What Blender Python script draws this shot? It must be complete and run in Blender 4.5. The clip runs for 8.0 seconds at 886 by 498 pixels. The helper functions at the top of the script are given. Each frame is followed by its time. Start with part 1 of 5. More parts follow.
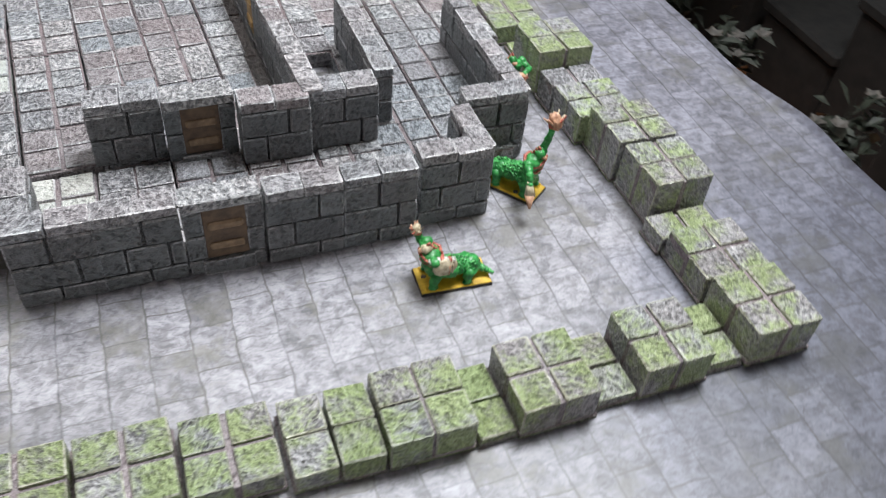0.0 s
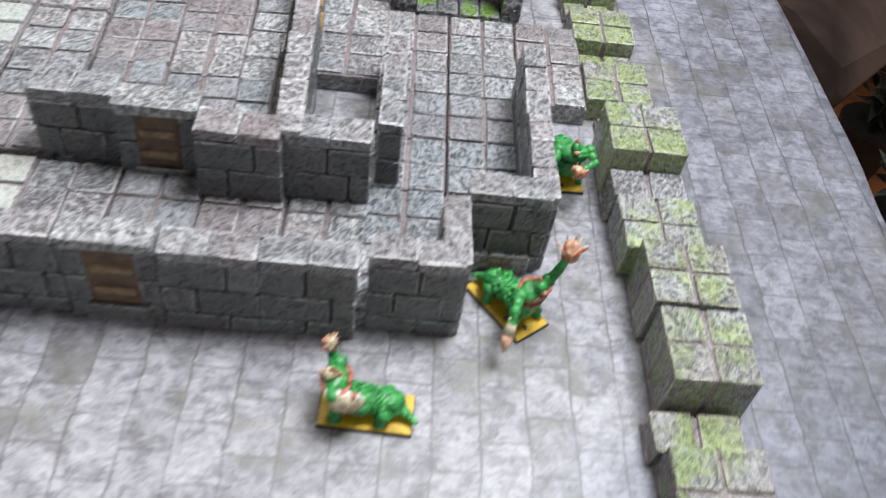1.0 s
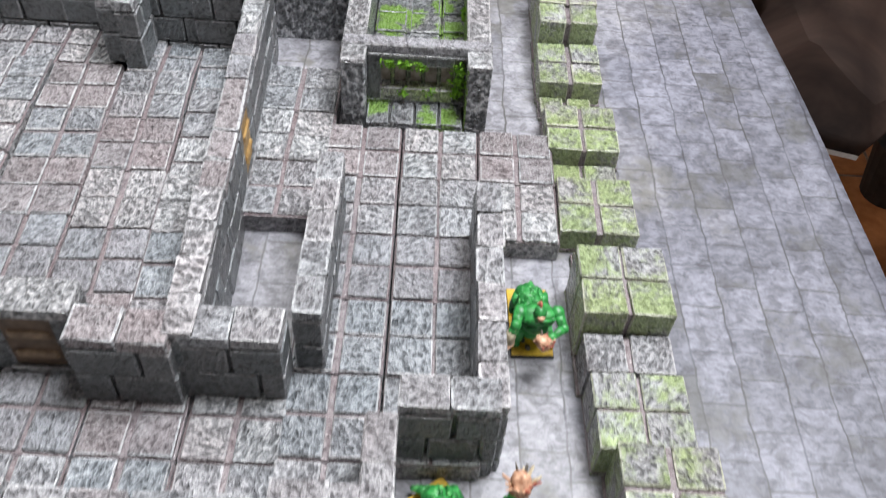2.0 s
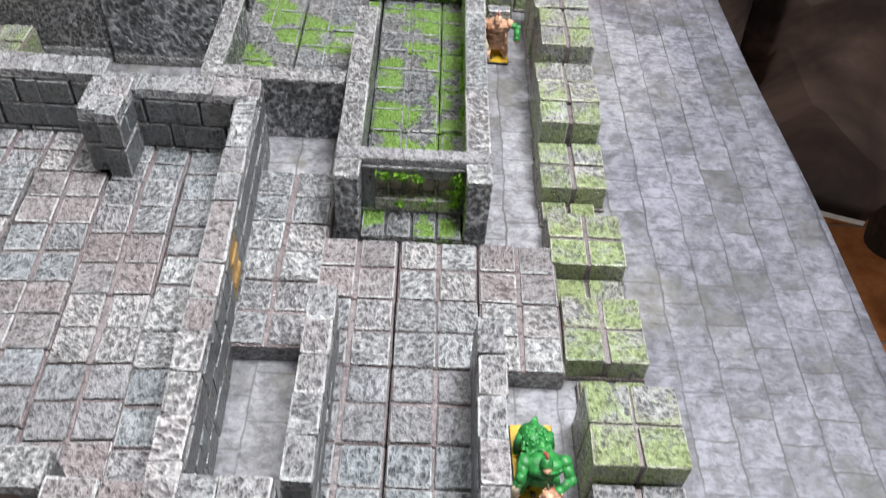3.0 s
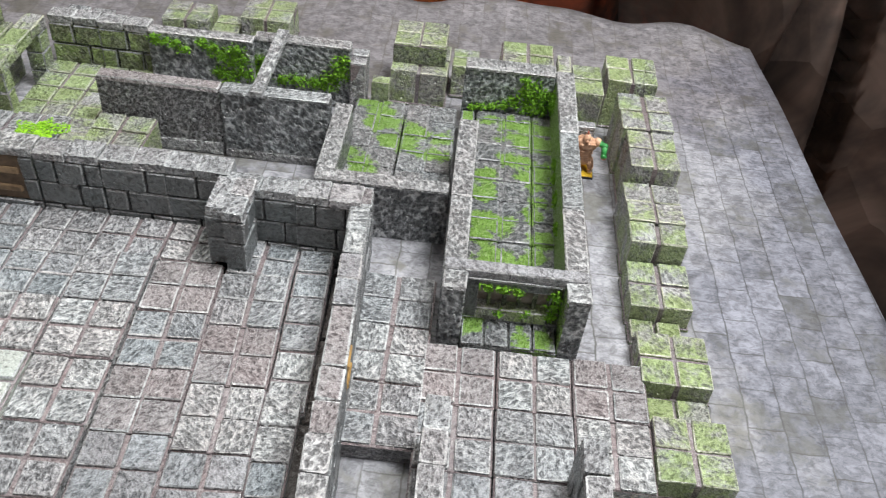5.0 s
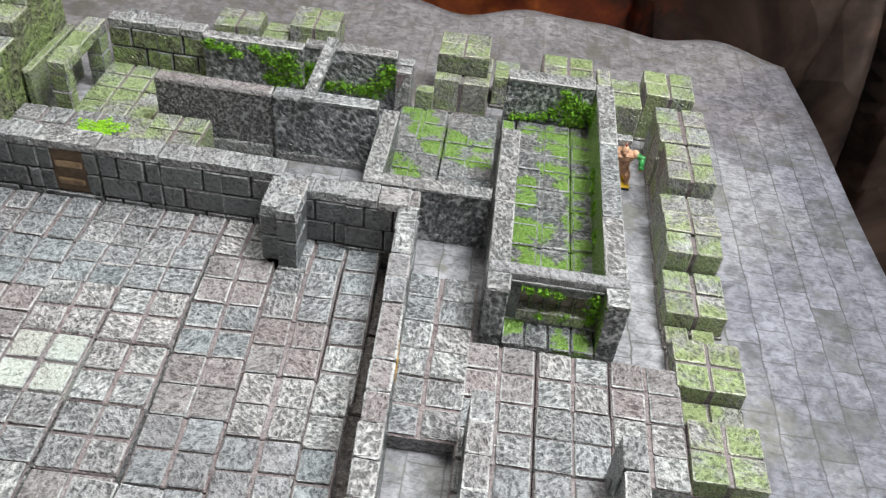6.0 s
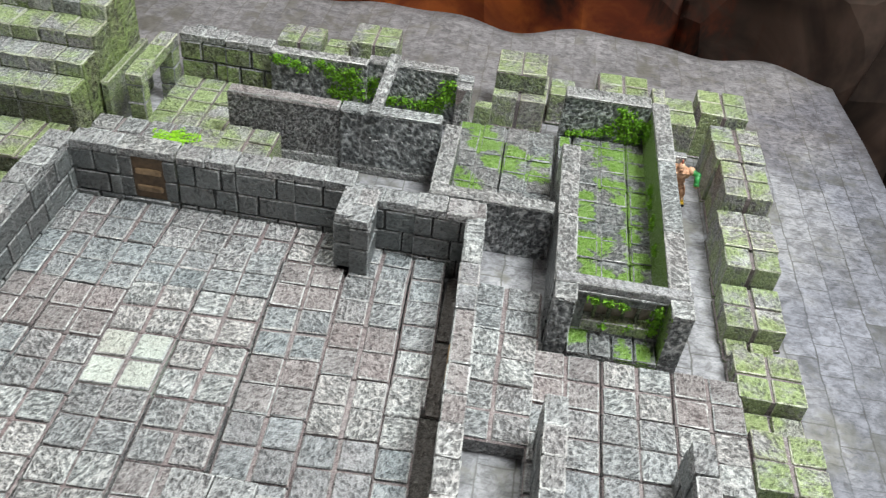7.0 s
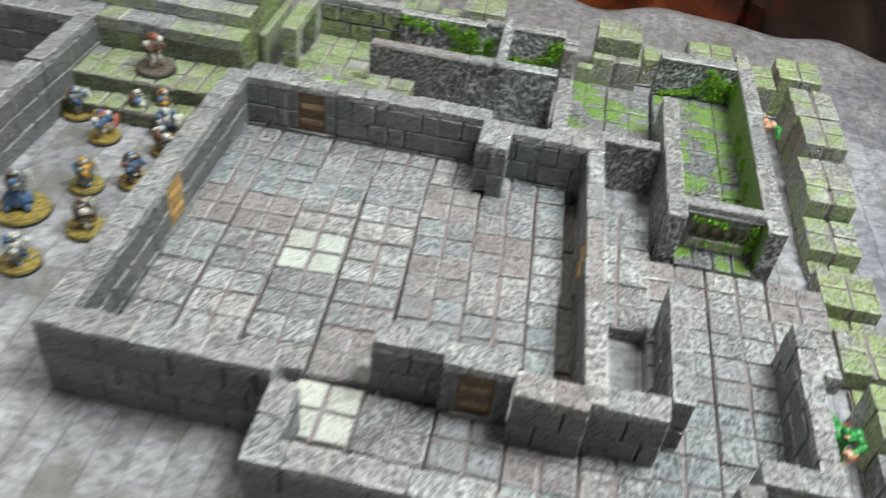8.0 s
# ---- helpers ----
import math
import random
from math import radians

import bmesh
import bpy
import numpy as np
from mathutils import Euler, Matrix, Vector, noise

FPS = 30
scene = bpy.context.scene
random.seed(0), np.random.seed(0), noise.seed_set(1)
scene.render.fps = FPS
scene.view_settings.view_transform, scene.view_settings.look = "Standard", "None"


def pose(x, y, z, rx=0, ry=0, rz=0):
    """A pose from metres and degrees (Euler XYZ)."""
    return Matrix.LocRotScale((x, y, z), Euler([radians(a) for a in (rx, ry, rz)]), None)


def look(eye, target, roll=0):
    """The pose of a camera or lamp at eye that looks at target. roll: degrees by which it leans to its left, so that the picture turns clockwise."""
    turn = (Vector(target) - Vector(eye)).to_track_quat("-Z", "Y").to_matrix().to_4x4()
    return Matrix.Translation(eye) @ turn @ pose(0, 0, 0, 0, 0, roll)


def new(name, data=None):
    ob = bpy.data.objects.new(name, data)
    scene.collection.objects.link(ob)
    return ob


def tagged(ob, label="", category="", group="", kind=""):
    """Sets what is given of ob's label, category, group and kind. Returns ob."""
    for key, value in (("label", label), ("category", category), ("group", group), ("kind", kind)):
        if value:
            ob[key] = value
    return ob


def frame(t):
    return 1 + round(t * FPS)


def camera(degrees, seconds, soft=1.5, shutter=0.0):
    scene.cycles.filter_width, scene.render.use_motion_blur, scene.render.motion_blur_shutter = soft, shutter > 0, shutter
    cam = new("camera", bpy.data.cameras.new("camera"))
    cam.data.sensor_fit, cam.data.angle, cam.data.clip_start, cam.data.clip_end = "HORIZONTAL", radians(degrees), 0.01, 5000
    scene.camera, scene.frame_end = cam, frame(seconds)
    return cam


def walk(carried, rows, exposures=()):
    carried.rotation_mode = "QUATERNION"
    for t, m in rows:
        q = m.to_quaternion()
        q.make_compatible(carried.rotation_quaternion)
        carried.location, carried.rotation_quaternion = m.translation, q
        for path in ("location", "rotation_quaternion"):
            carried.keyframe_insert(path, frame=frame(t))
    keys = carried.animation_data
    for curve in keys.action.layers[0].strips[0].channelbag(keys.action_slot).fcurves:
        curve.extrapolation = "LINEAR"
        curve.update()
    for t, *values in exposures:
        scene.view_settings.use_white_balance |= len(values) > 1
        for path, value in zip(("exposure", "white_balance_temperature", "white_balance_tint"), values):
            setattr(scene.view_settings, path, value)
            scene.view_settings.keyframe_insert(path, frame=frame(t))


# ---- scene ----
cam = camera(54.9, 8.0, soft=1.15, shutter=0.5)
# lengths below are in inches on the table (the terrain is built on a one-inch grid); U turns them into metres
U, MAT, TABLE = 0.0254, -0.65, 0.75


def at(x, y, z):
    return Vector((x * U, y * U, TABLE + (z - MAT) * U))


PATH = [
    (0, (-6.085, -28.096, 15.444), (-5.5, -26.787, 14.05), 5.8),
    (0.5, (-2.94, -26.806, 15.219), (-2.561, -25.429, 13.819), 6.8),
    (1, (0.487, -23.413, 14.479), (0.635, -22.055, 13.019), 9.7),
    (1.5, (2.186, -20.318, 14.55), (2.26, -18.976, 13.069), 7.0),
    (2, (2.55, -17.927, 14.9), (2.611, -16.584, 13.42), 5.0),
    (2.2, (2.583, -17.171, 15.003), (2.642, -15.827, 13.523), 5.0),
    (3.3, (2.242, -15.088, 16.221), (2.302, -13.681, 14.801), 4.4),
    (3.5, (1.89, -14.971, 16.491), (1.94, -13.547, 15.088), 4.3),
    (4, (1.209, -14.946, 16.956), (1.237, -13.494, 15.581), 4.6),
    (4.5, (0.679, -15.11, 17.265), (0.705, -13.636, 15.913), 5.9),
    (5.8, (-0.403, -16.404, 17.492), (-0.433, -14.902, 16.172), 7.5),
    (6, (-0.514, -16.506, 17.693), (-0.557, -15.003, 16.375), 7.2),
    (6.5, (-1.093, -16.788, 18.033), (-1.16, -15.275, 16.727), 6.9),
    (7, (-1.836, -17.413, 17.936), (-1.932, -15.891, 16.643), 6.9),
    (7.5, (-2.631, -19.037, 17.828), (-2.741, -17.508, 16.544), 7.2),
    (8, (-4.756, -23.183, 18.318), (-4.899, -21.66, 17.029), 7.5),
]
walk(cam, [(t, look(at(*eye), at(*target), roll)) for t, eye, target, roll in PATH],
     exposures=((0, -0.06, 6400, 9), (0.5, -0.02, 6400, 9), (1.0, -0.05, 6400, 9), (2.2, 0, 6450, 10), (3.5, -0.05, 6560, 7), (4.5, -0.05, 6600, 6), (6, -0.07, 6640, 4), (8, -0.02, 6640, -1)))

# ---- light ----
world = bpy.data.worlds.new("room_air")
scene.world = world
world.use_nodes = True
world.node_tree.nodes["Background"].inputs[0].default_value = (0.85, 0.92, 1.0, 1)
world.node_tree.nodes["Background"].inputs[1].default_value = 0.05


def area_lamp(name, eye, target, sx, sy, watts, colour):
    data = bpy.data.lights.new(name, "AREA")
    data.shape, data.size, data.size_y, data.energy, data.color = "RECTANGLE", sx, sy, watts, colour
    ob = new(name, data)
    ob.matrix_world = look(eye, target)
    return ob


area_lamp("ceiling_lamp", (-0.4, 0.72, 2.5), (-0.2, 0.0, 0.75), 1.2, 1.2, 30, (1.0, 0.99, 0.98))
area_lamp("ceiling_lamp_two", (0.54, 0.04, 2.5), (0.05, -0.05, 0.75), 0.6, 0.6, 61, (0.97, 0.985, 1.0))
# unseen fill added from the south; no window there, it lifts south-facing walls
area_lamp("window_light", (0.5, -2.9, 1.6), (-0.1, 0.0, 0.75), 2.2, 1.4, 14, (0.93, 0.97, 1.0))
scene.view_settings.exposure = 0.0


# ---- materials ----
def material(name):
    m = bpy.data.materials.new(name)
    m.use_nodes = True
    nt = m.node_tree
    return m, nt, nt.nodes["Principled BSDF"]


def node(nt, kind, **inputs):
    n = nt.nodes.new(kind)
    for k, v in inputs.items():
        n.inputs[k.replace("_", " ")].default_value = v
    return n


def ramp(nt, fac, stops):
    n = nt.nodes.new("ShaderNodeValToRGB")
    while len(n.color_ramp.elements) < len(stops):
        n.color_ramp.elements.new(0.5)
    for e, (p, c) in zip(n.color_ramp.elements, stops):
        e.position, e.color = p, (*c, 1)
    nt.links.new(fac, n.inputs[0])
    return n.outputs[0]


def mixed(nt, fac, a, b, kind="MIX"):
    n = nt.nodes.new("ShaderNodeMix")
    n.data_type, n.blend_type = "RGBA", kind
    for socket, v in ((n.inputs[0], fac), (n.inputs[6], a), (n.inputs[7], b)):
        if isinstance(v, bpy.types.NodeSocket):
            nt.links.new(v, socket)
        elif isinstance(v, tuple):
            socket.default_value = (*v, 1)
        else:
            socket.default_value = v
    return n.outputs[2]


def sums(nt, op, a, b):
    n = nt.nodes.new("ShaderNodeMath")
    n.operation = op
    for socket, v in zip(n.inputs, (a, b)):
        if isinstance(v, bpy.types.NodeSocket):
            nt.links.new(v, socket)
        else:
            socket.default_value = v
    return n.outputs[0]


def own_place(nt):
    """World place, shifted by a random step for each piece, so that the grain stops at the joints."""
    geo, info = nt.nodes.new("ShaderNodeNewGeometry"), nt.nodes.new("ShaderNodeObjectInfo")
    add = nt.nodes.new("ShaderNodeVectorMath")
    add.operation = "ADD"
    nt.links.new(geo.outputs["Position"], add.inputs[0])
    nt.links.new(sums(nt, "MULTIPLY", info.outputs["Random"], 7.0), add.inputs[1])
    return add.outputs[0], geo.outputs["Position"], info.outputs["Random"]


def noise_at(nt, place, scale, detail=3.0, rough=0.55, distort=0.0):
    n = node(nt, "ShaderNodeTexNoise", Scale=scale, Detail=detail, Roughness=rough, Distortion=distort)
    nt.links.new(place, n.inputs["Vector"])
    return n.outputs[0]


LIME = (0.2, 0.36, 0.055)


def stone(name, dark, mid, light, tint=(0.8, 0.74, 0.74), moss=0.0, moss_size=30.0, grain=350.0, pits=0.45, gloss=0.31, depth=1.0, vivid=0.0, stretch=0.62, net=False, patches=()):
    """Cast plaster stone: a net of pale dry-brushed ridges round dark pits; pits: how much of it is pitted; moss: how much is washed green; patches: plan points (inches) under lime paint."""
    m, nt, bsdf = material(name)
    place, spot, rnd = own_place(nt)
    other = sums(nt, "FRACT", sums(nt, "MULTIPLY", rnd, 37.7), 0.0)
    spin = nt.nodes.new("ShaderNodeVectorRotate")
    spin.inputs["Axis"].default_value = (0.35, 0.3, 0.89)
    nt.links.new(place, spin.inputs["Vector"])
    nt.links.new(sums(nt, "MULTIPLY", other, 6.28), spin.inputs["Angle"])
    squash = nt.nodes.new("ShaderNodeMapping")
    squash.inputs["Scale"].default_value = (stretch, 1.0, 0.85)
    nt.links.new(spin.outputs[0], squash.inputs["Vector"])
    drift = node(nt, "ShaderNodeTexNoise", Scale=grain * 0.8, Detail=1.5, Roughness=0.5)
    nt.links.new(squash.outputs[0], drift.inputs["Vector"])
    warp = nt.nodes.new("ShaderNodeVectorMath")
    warp.operation = "MULTIPLY_ADD"
    warp.inputs[1].default_value = [1.5 / grain] * 3
    nt.links.new(drift.outputs["Color"], warp.inputs[0])
    nt.links.new(squash.outputs[0], warp.inputs[2])

    def cells(scale):
        n = node(nt, "ShaderNodeTexVoronoi", Scale=scale)
        nt.links.new(warp.outputs[0], n.inputs["Vector"])
        return n.outputs["Distance"]

    chips = cells(grain)
    small = cells(grain * 2.3)
    rough = noise_at(nt, squash.outputs[0], grain * 1.2, 3.0, 0.6)
    fine = noise_at(nt, place, grain * 3.0, 2.5, 0.6, 0.4)
    lumps = noise_at(nt, place, grain * 0.22, 2.0)
    wear = noise_at(nt, spot, 16.0, 2.0)
    shift = sums(nt, "SUBTRACT", sums(nt, "ADD", sums(nt, "MULTIPLY", lumps, 0.24), sums(nt, "MULTIPLY", wear, 0.12)), 0.18)
    web = sums(nt, "ADD", sums(nt, "MULTIPLY", chips, 0.62 if net else 0.43), sums(nt, "MULTIPLY", small, 0.12 if net else 0.28))
    high = sums(nt, "ADD", sums(nt, "ADD", web, sums(nt, "MULTIPLY", sums(nt, "SUBTRACT", rough, 0.5), 0.75)), shift)
    edge = 0.10 + 0.28 * pits
    light = tuple(a + (b - a) * min(1, 0.34 + (0.75 if net else 0.55) * pits) for a, b in zip(mid, light))
    dark = tuple(a + (b - a) * min(1, (0.36 if net else 0.16) + 0.7 * pits) for a, b in zip(mid, dark))
    colour = ramp(nt, high, [(max(0.0, edge - 0.07), dark), (edge + 0.05, tuple(v * 0.84 for v in mid)), (edge + 0.14, tuple(v * 1.08 for v in mid)), (min(0.99, edge + 0.30), light)])
    colour = mixed(nt, 0.5, colour, ramp(nt, fine, [(0.34, (0.78, 0.78, 0.78)), (0.62, (1.22, 1.22, 1.22))]), "MULTIPLY")
    hue = nt.nodes.new("ShaderNodeHueSaturation")
    nt.links.new(sums(nt, "ADD", 0.86, sums(nt, "MULTIPLY", rnd, 0.24)), hue.inputs["Value"])
    nt.links.new(colour, hue.inputs["Color"])
    cast = ramp(nt, other, [(0.0, (1.035, 0.985, 0.995)), (0.5, (1.01, 0.998, 1.01)), (1.0, (0.98, 1.0, 1.025))])
    colour = mixed(nt, 1.0, hue.outputs[0], cast, "MULTIPLY")
    stain = ramp(nt, noise_at(nt, place, 45.0, 2.0), [(0.42, (0, 0, 0)), (0.62, (1, 1, 1))])
    shade = mixed(nt, sums(nt, "MULTIPLY", stain, 0.4), colour, mixed(nt, 1.0, colour, tint, "MULTIPLY"))
    if moss > 0:
        mask = sums(nt, "ADD", noise_at(nt, spot, moss_size, 3.0, 0.6), sums(nt, "MULTIPLY", sums(nt, "SUBTRACT", rough, 0.5), 0.35))
        rim = 0.62 - 0.24 * moss
        cover = ramp(nt, mask, [(rim, (0, 0, 0)), (rim + (0.03 if vivid else 0.15), (1, 1, 1))])
        green = mixed(nt, 0.45, mixed(nt, 1.0, shade, (0.86, 1.08, 0.46), "MULTIPLY"), (0.34, 0.43, 0.19))
        if vivid:
            green = mixed(nt, vivid, green, LIME)
        shade = mixed(nt, sums(nt, "MULTIPLY", cover, 0.86), shade, green)
    if patches:
        flat = nt.nodes.new("ShaderNodeVectorMath")
        flat.operation = "MULTIPLY"
        flat.inputs[1].default_value = (1, 1, 0)
        nt.links.new(spot, flat.inputs[0])
        field = None
        for k, (px, py) in enumerate(patches):
            far = nt.nodes.new("ShaderNodeVectorMath")
            far.operation = "DISTANCE"
            far.inputs[1].default_value = (px * U, py * U, 0)
            nt.links.new(flat.outputs[0], far.inputs[0])
            near = sums(nt, "SUBTRACT", (0.33 + 0.09 * (k % 3)) * U, far.outputs["Value"])
            field = near if field is None else sums(nt, "MAXIMUM", field, near)
        ragged = sums(nt, "ADD", sums(nt, "MULTIPLY", sums(nt, "SUBTRACT", noise_at(nt, spot, 75.0, 4.0, 0.65), 0.5), 0.034), sums(nt, "MULTIPLY", sums(nt, "SUBTRACT", high, 0.35), 0.008))
        cover = ramp(nt, sums(nt, "ADD", 0.5, sums(nt, "MULTIPLY", sums(nt, "ADD", field, ragged), 260.0)), [(0.0, (0, 0, 0)), (1.0, (1, 1, 1))])
        lime = mixed(nt, 1.0, ramp(nt, sums(nt, "ADD", fine, sums(nt, "MULTIPLY", rough, 0.5)), [(0.5, (0.6, 0.66, 0.5)), (1.0, (1.2, 1.15, 1.3))]), LIME, "MULTIPLY")
        shade = mixed(nt, sums(nt, "MULTIPLY", cover, 0.88), shade, lime)
    nt.links.new(shade, bsdf.inputs["Base Color"])
    bsdf.inputs["Specular IOR Level"].default_value = 0.7
    nt.links.new(sums(nt, "ADD", gloss - 0.14, sums(nt, "MULTIPLY", fine, 0.2)), bsdf.inputs["Roughness"])
    bump = node(nt, "ShaderNodeBump", Strength=1.0, Distance=0.004 * depth)
    shelf = ramp(nt, high, [(max(0.0, edge - 0.2), (0, 0, 0)), (edge + 0.08, (0.66, 0.66, 0.66)), (min(0.99, edge + 0.38), (1, 1, 1))])
    nt.links.new(sums(nt, "ADD", sums(nt, "MULTIPLY", shelf, 0.8), sums(nt, "ADD", sums(nt, "MULTIPLY", fine, 0.2), sums(nt, "MULTIPLY", rough, 0.3))), bump.inputs["Height"])
    nt.links.new(bump.outputs[0], bsdf.inputs["Normal"])
    return m


GREY = stone("grey_stone", (0.079, 0.082, 0.088), (0.256, 0.263, 0.275), (0.616, 0.630, 0.651), pits=0.42)
PLAIN = stone("plain_stone", (0.076, 0.080, 0.087), (0.186, 0.193, 0.206), (0.403, 0.417, 0.444), pits=0.25, depth=0.6)
ROSE = stone("rose_stone", (0.075, 0.07, 0.072), (0.206, 0.187, 0.192), (0.44, 0.42, 0.425), tint=(0.92, 0.84, 0.85), pits=0.2, depth=0.8)
TEAL = stone("blue_grey_stone", (0.068, 0.075, 0.082), (0.225, 0.241, 0.256), (0.546, 0.574, 0.602), tint=(0.78, 0.82, 0.84), pits=0.3)
PALE = stone("pale_stone", (0.096, 0.098, 0.101), (0.37, 0.38, 0.388), (0.800, 0.800, 0.800), pits=0.55, depth=1.0)
WHITE = stone("white_stone", (0.27, 0.285, 0.262), (0.42, 0.445, 0.412), (0.60, 0.63, 0.59), pits=0.2, depth=0.5)
# dark wall paint, toned down further for the shade on wall faces
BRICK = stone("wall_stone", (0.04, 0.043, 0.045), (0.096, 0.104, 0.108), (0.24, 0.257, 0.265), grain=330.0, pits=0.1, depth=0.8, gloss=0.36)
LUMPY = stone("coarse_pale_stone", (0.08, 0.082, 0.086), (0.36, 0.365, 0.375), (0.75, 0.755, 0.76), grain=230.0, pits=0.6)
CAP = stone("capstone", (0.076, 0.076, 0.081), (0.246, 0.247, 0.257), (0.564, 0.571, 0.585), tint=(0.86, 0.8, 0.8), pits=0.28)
SLAB = stone("chiselled_slab", (0.05, 0.056, 0.061), (0.21, 0.225, 0.236), (0.6, 0.63, 0.65), grain=265.0, pits=0.75, depth=1.0, gloss=0.33, stretch=0.7, net=True)
SLABFINE = stone("fine_chiselled_slab", (0.052, 0.051, 0.053), (0.185, 0.183, 0.188), (0.48, 0.475, 0.485), grain=350.0, pits=0.6, stretch=0.5, net=True)
SLABTOP = stone("chiselled_top", (0.085, 0.088, 0.092), (0.265, 0.273, 0.28), (0.62, 0.635, 0.645), grain=310.0, pits=0.5, depth=1.0)
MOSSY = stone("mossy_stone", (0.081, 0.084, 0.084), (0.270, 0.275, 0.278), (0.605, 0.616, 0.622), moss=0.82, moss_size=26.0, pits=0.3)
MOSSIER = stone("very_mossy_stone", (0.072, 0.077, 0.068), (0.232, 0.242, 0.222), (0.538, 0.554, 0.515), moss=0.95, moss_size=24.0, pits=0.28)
# darker copy of the mossy stone: the shade on upright sides is in its colour
SHADEMOSS = stone("mossy_side", (0.027, 0.031, 0.022), (0.095, 0.108, 0.072), (0.246, 0.274, 0.190), moss=0.55, moss_size=40.0, tint=(0.75, 0.85, 0.5))
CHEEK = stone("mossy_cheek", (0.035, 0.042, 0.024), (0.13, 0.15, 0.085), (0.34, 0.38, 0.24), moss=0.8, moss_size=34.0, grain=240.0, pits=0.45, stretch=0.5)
CHAMBER_MOSS = ((1.3, 10.9), (2.05, 10.95), (2.8, 10.75), (2.1, 10.1), (2.6, 9.85), (2.2, 8.65), (2.8, 8.6), (1.35, 7.6), (1.3, 6.8), (2.7, 7.75), (3.05, 7.35), (3.3, 8.2), (3.2, 6.4), (3.05, 5.8), (1.4, 5.25), (1.65, 5.0), (1.3, 4.5), (1.95, 5.2), (2.95, 4.7), (3.3, 4.5), (1.7, 3.6), (2.3, 3.6), (3.0, 3.65), (1.05, 0.85), (2.65, 0.5), (3.15, 0.4), (3.0, 0.1), (0.5, 11.2), (3.4, 10.6), (3.4, 9.8))
COURT_MOSS = ((-3.2, 11.4), (-2.5, 11.6), (-2.6, 10.65), (-2.1, 10.2), (-2.6, 9.9), (-1.3, 9.8), (-0.85, 9.7), (-0.3, 9.5), (-1.55, 8.9), (-1.05, 8.45), (-0.4, 8.5), (-2.8, 7.4), (-3.3, 8.05), (-2.65, 7.3), (-2.1, 9.0))
PAINTED = stone("moss_painted_stone", (0.05, 0.052, 0.055), (0.165, 0.171, 0.178), (0.42, 0.43, 0.44), patches=CHAMBER_MOSS)
PAINTEDTWO = stone("moss_painted_stone_of_the_court", (0.06, 0.062, 0.065), (0.19, 0.196, 0.203), (0.46, 0.47, 0.48), patches=COURT_MOSS)
LUSH = stone("lush_moss_stone", (0.045, 0.047, 0.05), (0.16, 0.165, 0.17), (0.46, 0.47, 0.48), moss=1.4, moss_size=22.0, vivid=0.92)
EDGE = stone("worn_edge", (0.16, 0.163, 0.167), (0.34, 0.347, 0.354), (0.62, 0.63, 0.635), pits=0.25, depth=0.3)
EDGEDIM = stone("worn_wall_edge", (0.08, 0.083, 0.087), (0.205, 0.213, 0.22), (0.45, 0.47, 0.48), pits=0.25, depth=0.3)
MOSSEDGE = stone("mossy_worn_edge", (0.16, 0.175, 0.12), (0.33, 0.35, 0.26), (0.56, 0.58, 0.49), pits=0.2, depth=0.3)
JOINT = stone("joint_filler", (0.095, 0.079, 0.083), (0.158, 0.134, 0.14), (0.25, 0.215, 0.22), tint=(0.95, 0.82, 0.8), pits=0.2, depth=0.3)
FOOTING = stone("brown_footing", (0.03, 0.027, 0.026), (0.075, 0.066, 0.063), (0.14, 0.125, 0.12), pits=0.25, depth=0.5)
JOINTDARK = stone("dark_joint", (0.016, 0.0165, 0.017), (0.042, 0.0425, 0.043), (0.09, 0.09, 0.09), pits=0.3, depth=0.3)


